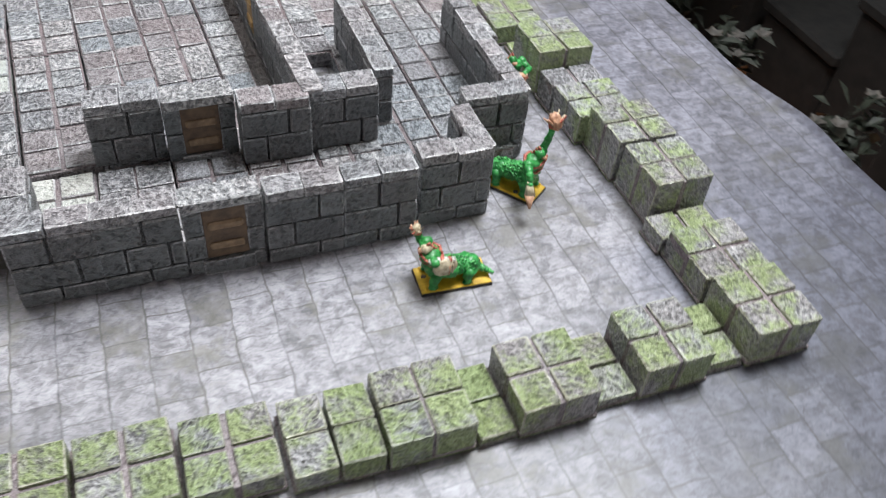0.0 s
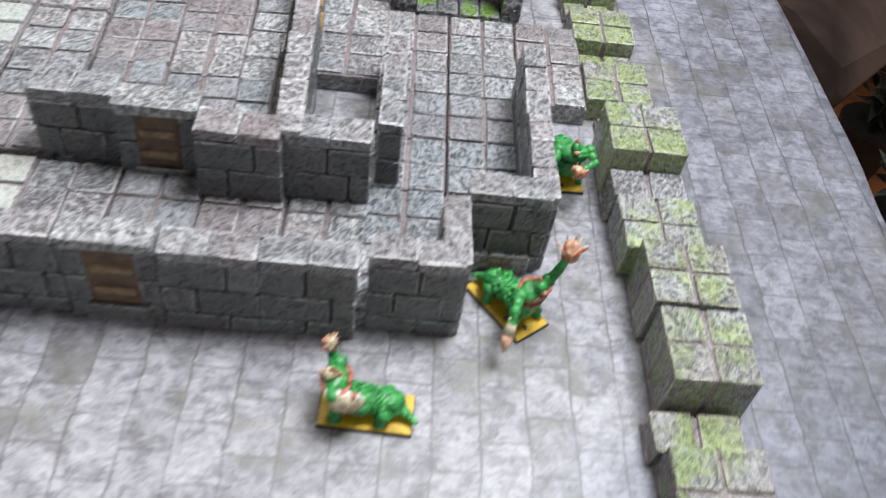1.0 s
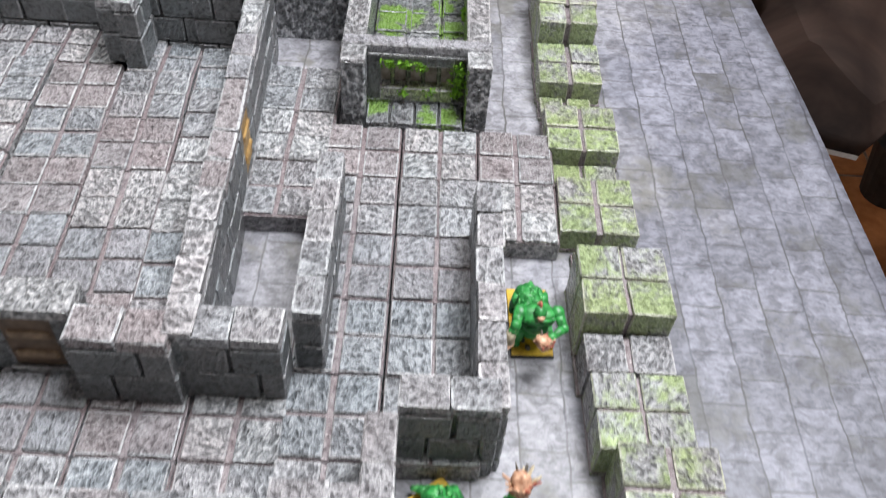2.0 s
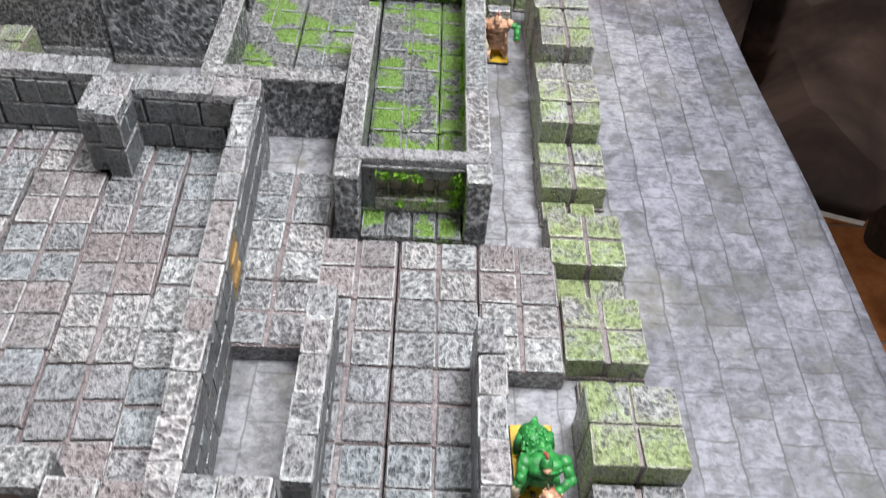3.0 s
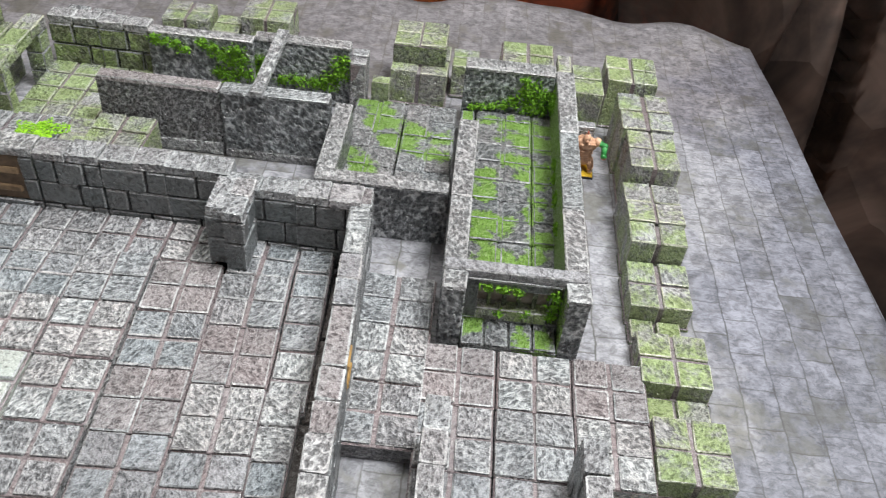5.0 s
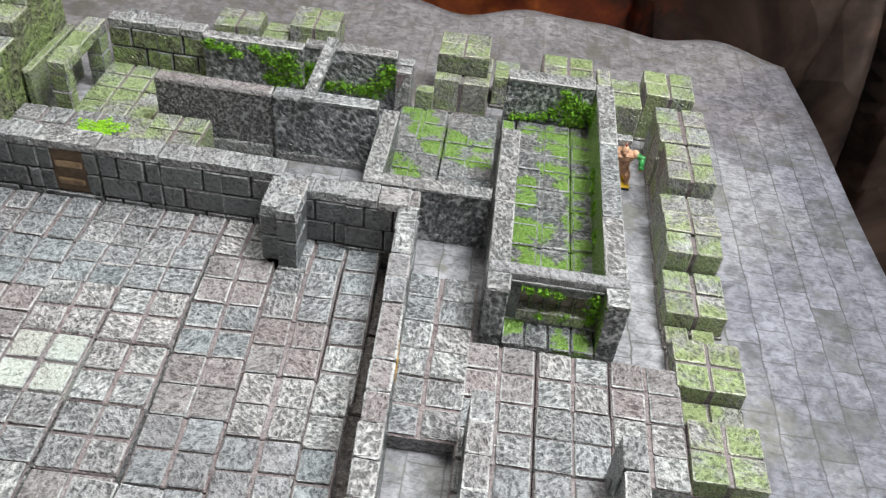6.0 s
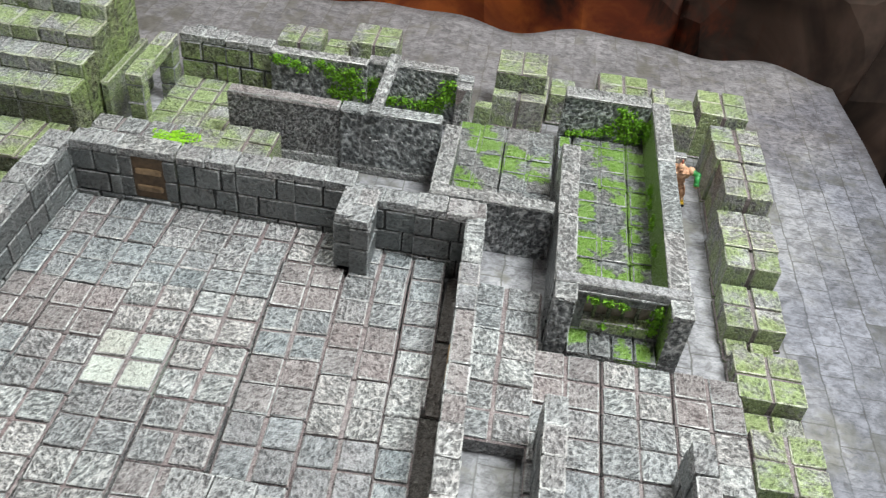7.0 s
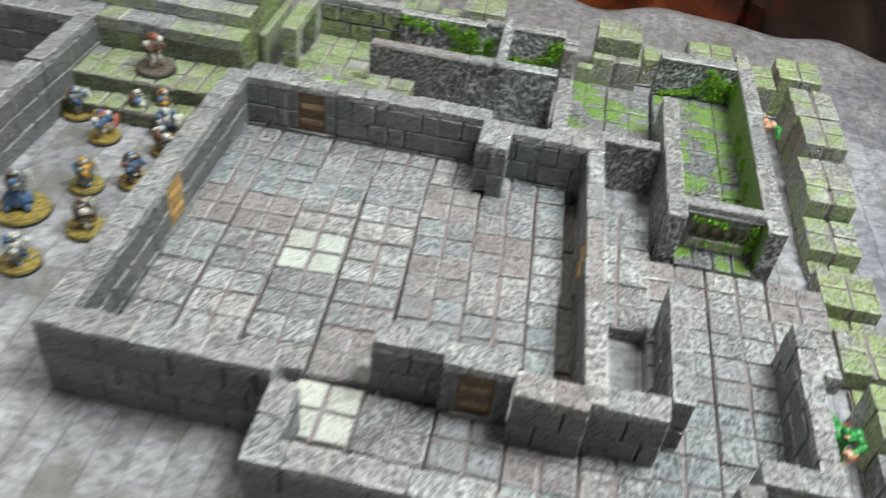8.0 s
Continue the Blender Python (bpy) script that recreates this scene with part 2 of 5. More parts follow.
def mat_print():
    """Printed play mat: blurred grey flagstones in staggered columns, cloudy lilac and brown stains."""
    m, nt, bsdf = material("printed_play_mat")
    geo = nt.nodes.new("ShaderNodeNewGeometry")
    turn = nt.nodes.new("ShaderNodeMapping")
    turn.inputs["Rotation"].default_value = (0, 0, radians(90))
    nt.links.new(geo.outputs["Position"], turn.inputs["Vector"])
    wob = node(nt, "ShaderNodeTexNoise", Scale=30.0, Detail=4.0, Roughness=0.65)
    nt.links.new(geo.outputs["Position"], wob.inputs["Vector"])
    bend = nt.nodes.new("ShaderNodeVectorMath")
    bend.operation = "MULTIPLY_ADD"
    bend.inputs[1].default_value = (0.007, 0.007, 0)
    nt.links.new(wob.outputs["Color"], bend.inputs[0])
    nt.links.new(turn.outputs[0], bend.inputs[2])
    tiles = node(nt, "ShaderNodeTexBrick", Scale=1.0, Mortar_Size=0.0009, Mortar_Smooth=0.8, Brick_Width=0.034, Row_Height=0.0254)
    tiles.inputs["Color1"].default_value, tiles.inputs["Color2"].default_value = (0.70, 0.70, 0.71, 1), (1.14, 1.14, 1.14, 1)
    tiles.inputs["Mortar"].default_value = (0.5, 0.5, 0.52, 1)
    nt.links.new(bend.outputs[0], tiles.inputs["Vector"])
    tone = nt.nodes.new("ShaderNodeSeparateColor")
    nt.links.new(tiles.outputs["Color"], tone.inputs[0])
    fade = ramp(nt, noise_at(nt, geo.outputs["Position"], 34.0, 3.0), [(0.48, (0, 0, 0)), (0.62, (0.7, 0.7, 0.7))])
    clouds = noise_at(nt, geo.outputs["Position"], 11.0, 3.0, 0.6, 0.4)
    base = ramp(nt, clouds, [(0.30, (0.225, 0.222, 0.242)), (0.5, (0.27, 0.266, 0.29)), (0.70, (0.322, 0.317, 0.345))])
    blots = noise_at(nt, bend.outputs[0], 85.0, 5.0, 0.72, 0.5)
    base = mixed(nt, 0.75, base, ramp(nt, blots, [(0.40, (0.55, 0.54, 0.54)), (0.48, (0.9, 0.9, 0.91)), (0.59, (1.26, 1.26, 1.26))]), "MULTIPLY")
    strokes = nt.nodes.new("ShaderNodeMapping")
    strokes.inputs["Scale"].default_value = (1.0, 0.45, 1.0)
    nt.links.new(bend.outputs[0], strokes.inputs["Vector"])
    smear = noise_at(nt, strokes.outputs[0], 260.0, 4.0, 0.66, 1.0)
    base = mixed(nt, 0.8, base, ramp(nt, smear, [(0.38, (0.55, 0.55, 0.57)), (0.48, (0.93, 0.93, 0.94)), (0.62, (1.2, 1.2, 1.2))]), "MULTIPLY")
    dirty = sums(nt, "ADD", noise_at(nt, geo.outputs["Position"], 26.0, 4.0, 0.65), sums(nt, "MULTIPLY", sums(nt, "SUBTRACT", 0.94, tone.outputs[0]), 0.35))
    brown = ramp(nt, sums(nt, "ADD", dirty, sums(nt, "MULTIPLY", sums(nt, "SUBTRACT", smear, 0.5), 0.3)), [(0.55, (0, 0, 0)), (0.66, (1, 1, 1))])
    base = mixed(nt, sums(nt, "MULTIPLY", brown, 0.6), base, (0.145, 0.138, 0.112))
    # slate print towards east and south, deepened to stand for light falling off there
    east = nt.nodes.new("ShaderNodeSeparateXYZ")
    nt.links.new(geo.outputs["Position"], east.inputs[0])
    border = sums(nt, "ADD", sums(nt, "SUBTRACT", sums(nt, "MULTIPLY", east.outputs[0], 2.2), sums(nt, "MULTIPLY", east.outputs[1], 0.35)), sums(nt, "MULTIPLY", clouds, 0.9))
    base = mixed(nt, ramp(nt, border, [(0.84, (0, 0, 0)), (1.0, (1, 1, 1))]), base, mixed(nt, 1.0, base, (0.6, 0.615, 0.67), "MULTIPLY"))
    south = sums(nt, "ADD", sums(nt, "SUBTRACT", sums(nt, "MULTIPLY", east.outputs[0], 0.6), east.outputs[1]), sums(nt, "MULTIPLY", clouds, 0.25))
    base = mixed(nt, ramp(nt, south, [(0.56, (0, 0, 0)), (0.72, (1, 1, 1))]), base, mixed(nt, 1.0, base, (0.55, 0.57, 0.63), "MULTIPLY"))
    sep = nt.nodes.new("ShaderNodeSeparateXYZ")
    nt.links.new(bend.outputs[0], sep.inputs[0])
    saw = sums(nt, "FRACT", sums(nt, "MULTIPLY", sep.outputs[1], 39.37), 0.0)
    gap = sums(nt, "SUBTRACT", 0.5, sums(nt, "ABSOLUTE", sums(nt, "SUBTRACT", saw, 0.5), 0.0))
    line = ramp(nt, gap, [(0.0, (0.58, 0.58, 0.59)), (0.02, (0.77, 0.77, 0.79)), (0.05, (1, 1, 1))])
    blocky = mixed(nt, 0.72, base, tiles.outputs["Color"], "MULTIPLY")
    printed = mixed(nt, fade, blocky, mixed(nt, 1.0, blocky, line, "MULTIPLY"))
    # along the north border the print blurs into brown-grey clouds
    north = sums(nt, "ADD", east.outputs[1], sums(nt, "MULTIPLY", clouds, 0.25))
    printed = mixed(nt, ramp(nt, north, [(0.43, (0, 0, 0)), (0.51, (0.8, 0.8, 0.8))]), printed, mixed(nt, 1.0, base, (0.66, 0.61, 0.59), "MULTIPLY"))
    nt.links.new(printed, bsdf.inputs["Base Color"])
    bsdf.inputs["Roughness"].default_value = 0.46
    bsdf.inputs["Specular IOR Level"].default_value = 0.6
    bump = node(nt, "ShaderNodeBump", Strength=0.12, Distance=0.0006)
    nt.links.new(noise_at(nt, geo.outputs["Position"], 900.0, 2.0), bump.inputs["Height"])
    nt.links.new(bump.outputs[0], bsdf.inputs["Normal"])
    return m


def coat(name, a, b, scale, rough=0.6, depth=0.2, metal=0.0):
    """A plain two-tone surface with grain."""
    m, nt, bsdf = material(name)
    place, spot, rnd = own_place(nt)
    n = noise_at(nt, place, scale, 4.0, 0.6)
    nt.links.new(ramp(nt, n, [(0.35, a), (0.65, b)]), bsdf.inputs["Base Color"])
    bsdf.inputs["Roughness"].default_value, bsdf.inputs["Metallic"].default_value = rough, metal
    bump = node(nt, "ShaderNodeBump", Strength=depth, Distance=0.001)
    nt.links.new(n, bump.inputs["Height"])
    nt.links.new(bump.outputs[0], bsdf.inputs["Normal"])
    return m


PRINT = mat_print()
BROWNSTONE = coat("brown_board", (0.16, 0.13, 0.10), (0.40, 0.35, 0.29), 150.0, 0.6, 0.5)
RUBBER = coat("mat_underside", (0.5, 0.5, 0.5), (0.62, 0.62, 0.62), 200.0, 0.8)
DOORWOOD = coat("painted_door_wood", (0.06, 0.036, 0.02), (0.13, 0.08, 0.045), 160.0, 0.5, 0.5)
DOORLIGHT = coat("worn_door_plank", (0.14, 0.088, 0.05), (0.27, 0.18, 0.105), 160.0, 0.5, 0.5)
OCHRE = coat("ochre_door_wood", (0.26, 0.15, 0.05), (0.45, 0.29, 0.11), 160.0, 0.5, 0.5)
TUFT = coat("flock_moss", (0.07, 0.19, 0.01), (0.25, 0.50, 0.035), 500.0, 0.8)
TUFTBRIGHT = coat("lime_flock", (0.18, 0.42, 0.01), (0.36, 0.66, 0.03), 400.0, 0.8)
GREENLIGHT = coat("light_green_paint", (0.045, 0.28, 0.065), (0.13, 0.47, 0.14), 260.0, 0.4, 0.4)
GREENSKIN = coat("green_paint", (0.013, 0.13, 0.028), (0.05, 0.34, 0.08), 260.0, 0.4, 0.4)
FLESH = coat("flesh_paint", (0.30, 0.14, 0.08), (0.68, 0.42, 0.28), 300.0, 0.45, 0.3)
BONE = coat("bone_paint", (0.30, 0.24, 0.15), (0.66, 0.58, 0.42), 300.0, 0.45, 0.4)
RED = coat("faded_red_paint", (0.26, 0.06, 0.045), (0.52, 0.16, 0.11), 300.0, 0.45)
YELLOW = coat("yellow_base_paint", (0.42, 0.25, 0.015), (0.80, 0.52, 0.04), 120.0, 0.5)
BLACK = coat("black_rim_paint", (0.012, 0.012, 0.012), (0.03, 0.03, 0.03), 100.0, 0.5)
MUSTARD = coat("mustard_base_paint", (0.10, 0.075, 0.02), (0.34, 0.255, 0.06), 300.0, 0.6)
BLUE = coat("blue_paint", (0.02, 0.04, 0.10), (0.10, 0.20, 0.38), 420.0, 0.45)
IVORY = coat("ivory_paint", (0.26, 0.25, 0.22), (0.78, 0.77, 0.73), 420.0, 0.45)
LEATHER = coat("brown_paint", (0.05, 0.022, 0.012), (0.16, 0.07, 0.04), 250.0, 0.5)
STEEL = coat("steel_paint", (0.10, 0.105, 0.11), (0.34, 0.35, 0.36), 250.0, 0.35, 0.3, 0.6)
GOLD = coat("orange_gold_paint", (0.22, 0.10, 0.015), (0.62, 0.36, 0.06), 400.0, 0.4)
EARTH = coat("earth_base_paint", (0.035, 0.03, 0.025), (0.14, 0.115, 0.09), 200.0, 0.7)
TERRACOTTA = coat("terracotta_tile", (0.30, 0.10, 0.03), (0.44, 0.17, 0.06), 30.0, 0.45)
GROUT = coat("floor_grout", (0.16, 0.11, 0.08), (0.24, 0.17, 0.13), 60.0, 0.8)
PLASTER = coat("wall_plaster", (0.72, 0.71, 0.69), (0.8, 0.79, 0.77), 20.0, 0.9)
WOOD = coat("table_wood", (0.10, 0.06, 0.035), (0.19, 0.12, 0.07), 40.0, 0.5)
BLACKMETAL = coat("black_metal", (0.005, 0.005, 0.005), (0.011, 0.011, 0.011), 60.0, 0.65, 0.1)
DARKGOODS = coat("dark_plastic", (0.004, 0.004, 0.004), (0.012, 0.011, 0.01), 30.0, 0.85)


def cloth_print():
    """Brown rock-pattern backdrop cloth with red and orange ember glow printed on part of it."""
    m, nt, bsdf = material("rock_print_cloth")
    geo = nt.nodes.new("ShaderNodeNewGeometry")
    spot = geo.outputs["Position"]
    rock = noise_at(nt, spot, 5.0, 5.0, 0.62, 0.9)
    base = ramp(nt, rock, [(0.36, (0.026, 0.017, 0.015)), (0.5, (0.072, 0.046, 0.038)), (0.62, (0.13, 0.082, 0.066))])
    cracks = nt.nodes.new("ShaderNodeTexVoronoi")
    cracks.feature = "DISTANCE_TO_EDGE"
    cracks.inputs["Scale"].default_value = 5.0
    nt.links.new(spot, cracks.inputs["Vector"])
    base = mixed(nt, 1.0, base, ramp(nt, cracks.outputs[0], [(0.0, (0.55, 0.5, 0.48)), (0.12, (1, 1, 1))]), "MULTIPLY")
    apart = nt.nodes.new("ShaderNodeVectorMath")
    apart.operation = "DISTANCE"
    apart.inputs[1].default_value = (-0.15, 0.75, 0.55)
    nt.links.new(spot, apart.inputs[0])
    near = sums(nt, "SUBTRACT", 1.0, sums(nt, "MULTIPLY", apart.outputs["Value"], 2.3))
    heat = sums(nt, "ADD", near, sums(nt, "MULTIPLY", sums(nt, "SUBTRACT", noise_at(nt, spot, 9.0, 5.0, 0.6, 0.9), 0.5), 1.9))
    ember = ramp(nt, heat, [(0.1, (0.09, 0.03, 0.02)), (0.45, (0.26, 0.06, 0.027)), (0.85, (0.58, 0.17, 0.045))])
    nt.links.new(mixed(nt, ramp(nt, heat, [(0.02, (0, 0, 0)), (0.35, (1, 1, 1))]), base, ember), bsdf.inputs["Base Color"])
    bsdf.inputs["Roughness"].default_value = 0.8
    crumple = node(nt, "ShaderNodeTexVoronoi", Scale=6.0)
    nt.links.new(spot, crumple.inputs["Vector"])
    bump = node(nt, "ShaderNodeBump", Strength=0.7, Distance=0.05)
    nt.links.new(crumple.outputs["Distance"], bump.inputs["Height"])
    nt.links.new(bump.outputs[0], bsdf.inputs["Normal"])
    return m


CLOTH = cloth_print()


# ---- helpers for building ----
def scaled_mesh(name, bm, mats):
    bmesh.ops.scale(bm, vec=(U, U, U), verts=bm.verts)
    me = bpy.data.meshes.new(name)
    bm.to_mesh(me)
    bm.free()
    for m in mats:
        me.materials.append(m)
    return me


def part(name, bm, mats, parent, label=""):
    mats = mats if isinstance(mats, (list, tuple)) else (mats,)
    ob = new(name, scaled_mesh(name, bm, mats))
    ob.parent = parent
    if label:
        ob["label"] = label
    return ob


def box(bm, x0, y0, z0, x1, y1, z1, chamfer=0.0, slot=0, edge=None, jitter=0.0, rng=None):
    """A box in inches, chamfered, its chamfer in the material slot edge."""
    made = bmesh.ops.create_cube(bm, size=1.0)["verts"]
    for v in made:
        v.co = Vector((x0 + (v.co.x + 0.5) * (x1 - x0), y0 + (v.co.y + 0.5) * (y1 - y0), z0 + (v.co.z + 0.5) * (z1 - z0)))
    faces = list({f for v in made for f in v.link_faces})
    for f in faces:
        f.material_index = slot
    if chamfer > 0:
        edges = list({e for v in made for e in v.link_edges})
        res = bmesh.ops.bevel(bm, geom=edges, offset=chamfer, segments=1, affect="EDGES", profile=0.5)
        if edge is not None:
            for f in res["faces"]:
                f.material_index = edge
        made = list({v for f in res["faces"] for v in f.verts})
    if jitter and rng:
        for v in made:
            v.co += Vector([rng.uniform(-jitter, jitter) for _ in range(3)])
    return made


BLOCKS = {}


def block_mesh(lx, ly, lz, mats, variant=0, chamfer=0.035, jitter=0.022, edge=True):
    """A shared mesh of one rough stone, its middle at the origin in x and y, its foot at z = 0."""
    key = (round(lx, 2), round(ly, 2), round(lz, 2), tuple(m.name for m in mats), variant, edge)
    if key not in BLOCKS:
        bm = bmesh.new()
        box(bm, -lx / 2, -ly / 2, 0, lx / 2, ly / 2, lz, chamfer, 0, 1 if edge else None, jitter, random.Random(str(key)))
        BLOCKS[key] = scaled_mesh("stone_block", bm, mats)
    return BLOCKS[key]


def piece(name, me, parent, x, y, z, rz=0.0):
    ob = new(name, me)
    ob.parent = parent
    ob.location = (x * U, y * U, z * U)
    ob.rotation_euler = (0, 0, radians(rz))
    return ob


def thing(name, x, y, z, rz, label, category, group="", kind=""):
    ob = new(name)
    ob.empty_display_size = 0.01
    ob.matrix_world = Matrix.Translation(at(x, y, z)) @ pose(0, 0, 0, 0, 0, rz)
    return tagged(ob, label, category, group, kind)


DICE = random.Random(11)


def floor_tile(x, y, top, mats, nx=2, ny=2, w=2.0, d=2.0, foot=MAT, rz=0.0, label="", name="dungeon_tile", group="dungeon tiles", groove=JOINT, side=None, sink=0.085):
    """A cast floor tile of nx by ny flagstones on a slab; x, y: its south-west corner."""
    t = thing(name, x + w / 2, y + d / 2, foot, rz + DICE.uniform(-0.5, 0.5), label, "terrain tile", group)
    h = top - foot + DICE.uniform(-0.025, 0.025)
    bm = bmesh.new()
    box(bm, -w / 2 + 0.012, -d / 2 + 0.012, 0, w / 2 - 0.012, d / 2 - 0.012, h - sink, 0.03, 0, None, 0.01, DICE)
    for f in bm.faces:
        if abs(f.normal.z) < 0.7:
            f.material_index = 1
    part("slab", bm, (groove, side or mats[0]), t)
    if sink > 0.3:
        bm = bmesh.new()
        box(bm, -w / 2 + 0.075, -d / 2 + 0.075, h - sink - 0.02, w / 2 - 0.075, d / 2 - 0.075, h - 0.085, 0.02)
        part("core", bm, groove, t)
    cx, cy = w / nx, d / ny
    gx, gy = DICE.choice(((0.13, 0.1), (0.14, 0.06), (0.12, 0.12), (0.07, 0.06)))
    for i in range(nx):
        for j in range(ny):
            me = block_mesh(cx - gx, cy - gy, sink + 0.05, mats, DICE.randrange(3), 0.03, 0.014)
            s = piece("flagstone", me, t, -w / 2 + cx * (i + 0.5), -d / 2 + cy * (j + 0.5), h - sink - 0.05 + DICE.uniform(-0.018, 0.018), DICE.choice((0, 180)))
            s.rotation_euler[0], s.rotation_euler[1] = radians(DICE.uniform(-0.7, 0.7)), radians(DICE.uniform(-0.7, 0.7))
    return t


def brick_row(t, z, h, L, T, cuts, mats, proud=0.05, front=True, back=True, deep=0.2):
    """One course of bricks on both faces of a wall, joints at the given places."""
    ends = [0.0, *cuts, L]
    for a, b in zip(ends, ends[1:]):
        if b - a < 0.12:
            continue
        if a < 0.01 or b > L - 0.01:
            me = block_mesh(b - a - 0.04, T + 2 * proud, h - 0.06, mats, DICE.randrange(3), 0.035, 0.015)
            piece("brick", me, t, (a + b) / 2 + (-0.02 if a < 0.01 else 0.02), T / 2, z + 0.03)
            continue
        for face in ([0] if front else []) + ([1] if back else []):
            me = block_mesh(b - a - 0.055, deep, h - 0.06, mats, DICE.randrange(3), 0.035, 0.015)
            y = -proud + deep / 2 if face == 0 else T + proud - deep / 2
            piece("brick", me, t, (a + b) / 2, y + DICE.uniform(-0.012, 0.012), z + 0.03)


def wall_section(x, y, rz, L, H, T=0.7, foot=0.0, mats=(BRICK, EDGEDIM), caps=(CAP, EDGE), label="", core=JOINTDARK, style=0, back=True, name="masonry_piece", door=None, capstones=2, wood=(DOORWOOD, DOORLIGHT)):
    """A brick wall piece: x, y is the left end of its front face, which looks to -y before turning by rz."""
    t = thing(name, x, y, foot, rz, label or "grey brick wall section of painted cast plaster", "terrain piece", "brick pieces")
    cap = 0.31
    bm = bmesh.new()
    box(bm, 0.06, 0.07, 0, L - 0.06, T - 0.07, H - cap + 0.02, 0.02, 0)
    part("core", bm, core, t)
    rows = min(0.8, (H - cap) / 2)
    courses = [(0.0, rows), (rows, rows)] if H < 2.3 else [(0.0, H - cap - 1.6), (H - cap - 1.6, 0.8), (H - cap - 0.8, 0.8)]
    if H < 2.3:
        courses = [(0.0, H - cap - rows), (H - cap - rows, rows)]
    pats = [((0.74,), (0.47,)), ((0.3, 0.82), (0.55,)), ((0.62,), (0.3, 0.75)), ((0.35,), (0.68,))][style % 4]
    if door:
        a, b = door
        zt = H - cap - 0.1
        for z, h in courses:
            for lo, hi in ((0, a), (b, L)):
                if hi - lo > 0.12:
                    brick_row_part(t, lo, hi, z, h, T, mats)
        lo = 0.2 if H < 2.3 else H - 1.9
        me = block_mesh(b - a + 0.3, T + 0.2, lo - 0.02, mats, 0)
        piece("sill", me, t, (a + b) / 2, T * 0.5, 0)
        bm = bmesh.new()
        box(bm, a - 0.03, 0.0, lo, b + 0.03, T, zt + 0.1, 0.02)
        leaf = part("door", bm, wood[0], t, "brown painted wooden door with two raised planks")
        for k in range(2):
            zc = lo + (zt - lo) * (0.28 + 0.44 * k)
            for yy in (-0.01, T + 0.01):
                bm = bmesh.new()
                box(bm, a + 0.08, yy - 0.05, zc - 0.13, b - 0.06, yy + 0.05, zc + 0.1, 0.04, 0, None, 0.015, DICE)
                part("plank", bm, wood[1], leaf)
    else:
        for row, (z, h) in enumerate(courses):
            n = max(1, round(L / 2))
            cuts = [k * L / n for k in range(1, n)] + [(k + c) * L / n for k in range(n) for c in pats[(row + len(courses)) % 2]]
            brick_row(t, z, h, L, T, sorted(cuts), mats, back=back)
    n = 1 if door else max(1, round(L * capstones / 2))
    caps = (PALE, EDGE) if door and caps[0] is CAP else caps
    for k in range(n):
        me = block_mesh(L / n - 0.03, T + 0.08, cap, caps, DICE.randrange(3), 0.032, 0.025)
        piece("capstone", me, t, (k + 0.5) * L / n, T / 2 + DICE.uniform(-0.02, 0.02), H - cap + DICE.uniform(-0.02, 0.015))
    return t


def brick_row_part(t, lo, hi, z, h, T, mats):
    me = block_mesh(hi - lo - 0.04, T + 0.07, h - 0.05, mats, DICE.randrange(3), 0.035, 0.015)
    piece("brick", me, t, (lo + hi) / 2, T / 2, z + 0.025)


def slab_wall(x, y, rz, L, H, T=0.55, foot=MAT, label="", mats=(SLAB, EDGEDIM), top=(SLABTOP, EDGE), plinth=0.0, inner=None):
    """A wall of chiselled slabs with a pale rough top; inner: material of its far face."""
    t = thing("slab_piece", x, y, foot, rz, label or "dark chiselled stone slab wall with pale rough top", "terrain piece", "slab pieces")
    bm = bmesh.new()
    box(bm, 0, 0, plinth, L, T, H - 0.07, 0.03, 0, None, 0.012, DICE)
    if inner:
        for f in bm.faces:
            if f.normal.y > 0.7:
                f.material_index = 1
    part("panel", bm, (mats[0], inner or mats[0]), t)
    if plinth:
        bm = bmesh.new()
        box(bm, 0.01, -0.08, 0, L - 0.01, T + 0.05, plinth + 0.02, 0.04, 0, None, 0.012, DICE)
        part("plinth", bm, SLABTOP, t, "pale rough plinth")
    n = max(1, round(L / 3.2))
    for k in range(n):
        me = block_mesh(L / n - 0.02, T + 0.03, 0.16, top, DICE.randrange(3), 0.04, 0.02)
        piece("coping", me, t, (k + 0.5) * L / n, T / 2, H - 0.16 + DICE.uniform(0, 0.01))
    return t


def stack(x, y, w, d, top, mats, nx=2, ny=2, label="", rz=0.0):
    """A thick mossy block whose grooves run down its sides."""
    # block sides take the shade-toned moss, tops the lighter one
    return floor_tile(x, y, top, mats, nx, ny, w, d, MAT, rz + DICE.uniform(-0.8, 0.8), label or "grey stone terrain block stained with green moss", "terrain_block", "border blocks", JOINT, SHADEMOSS, top - MAT - 0.12)


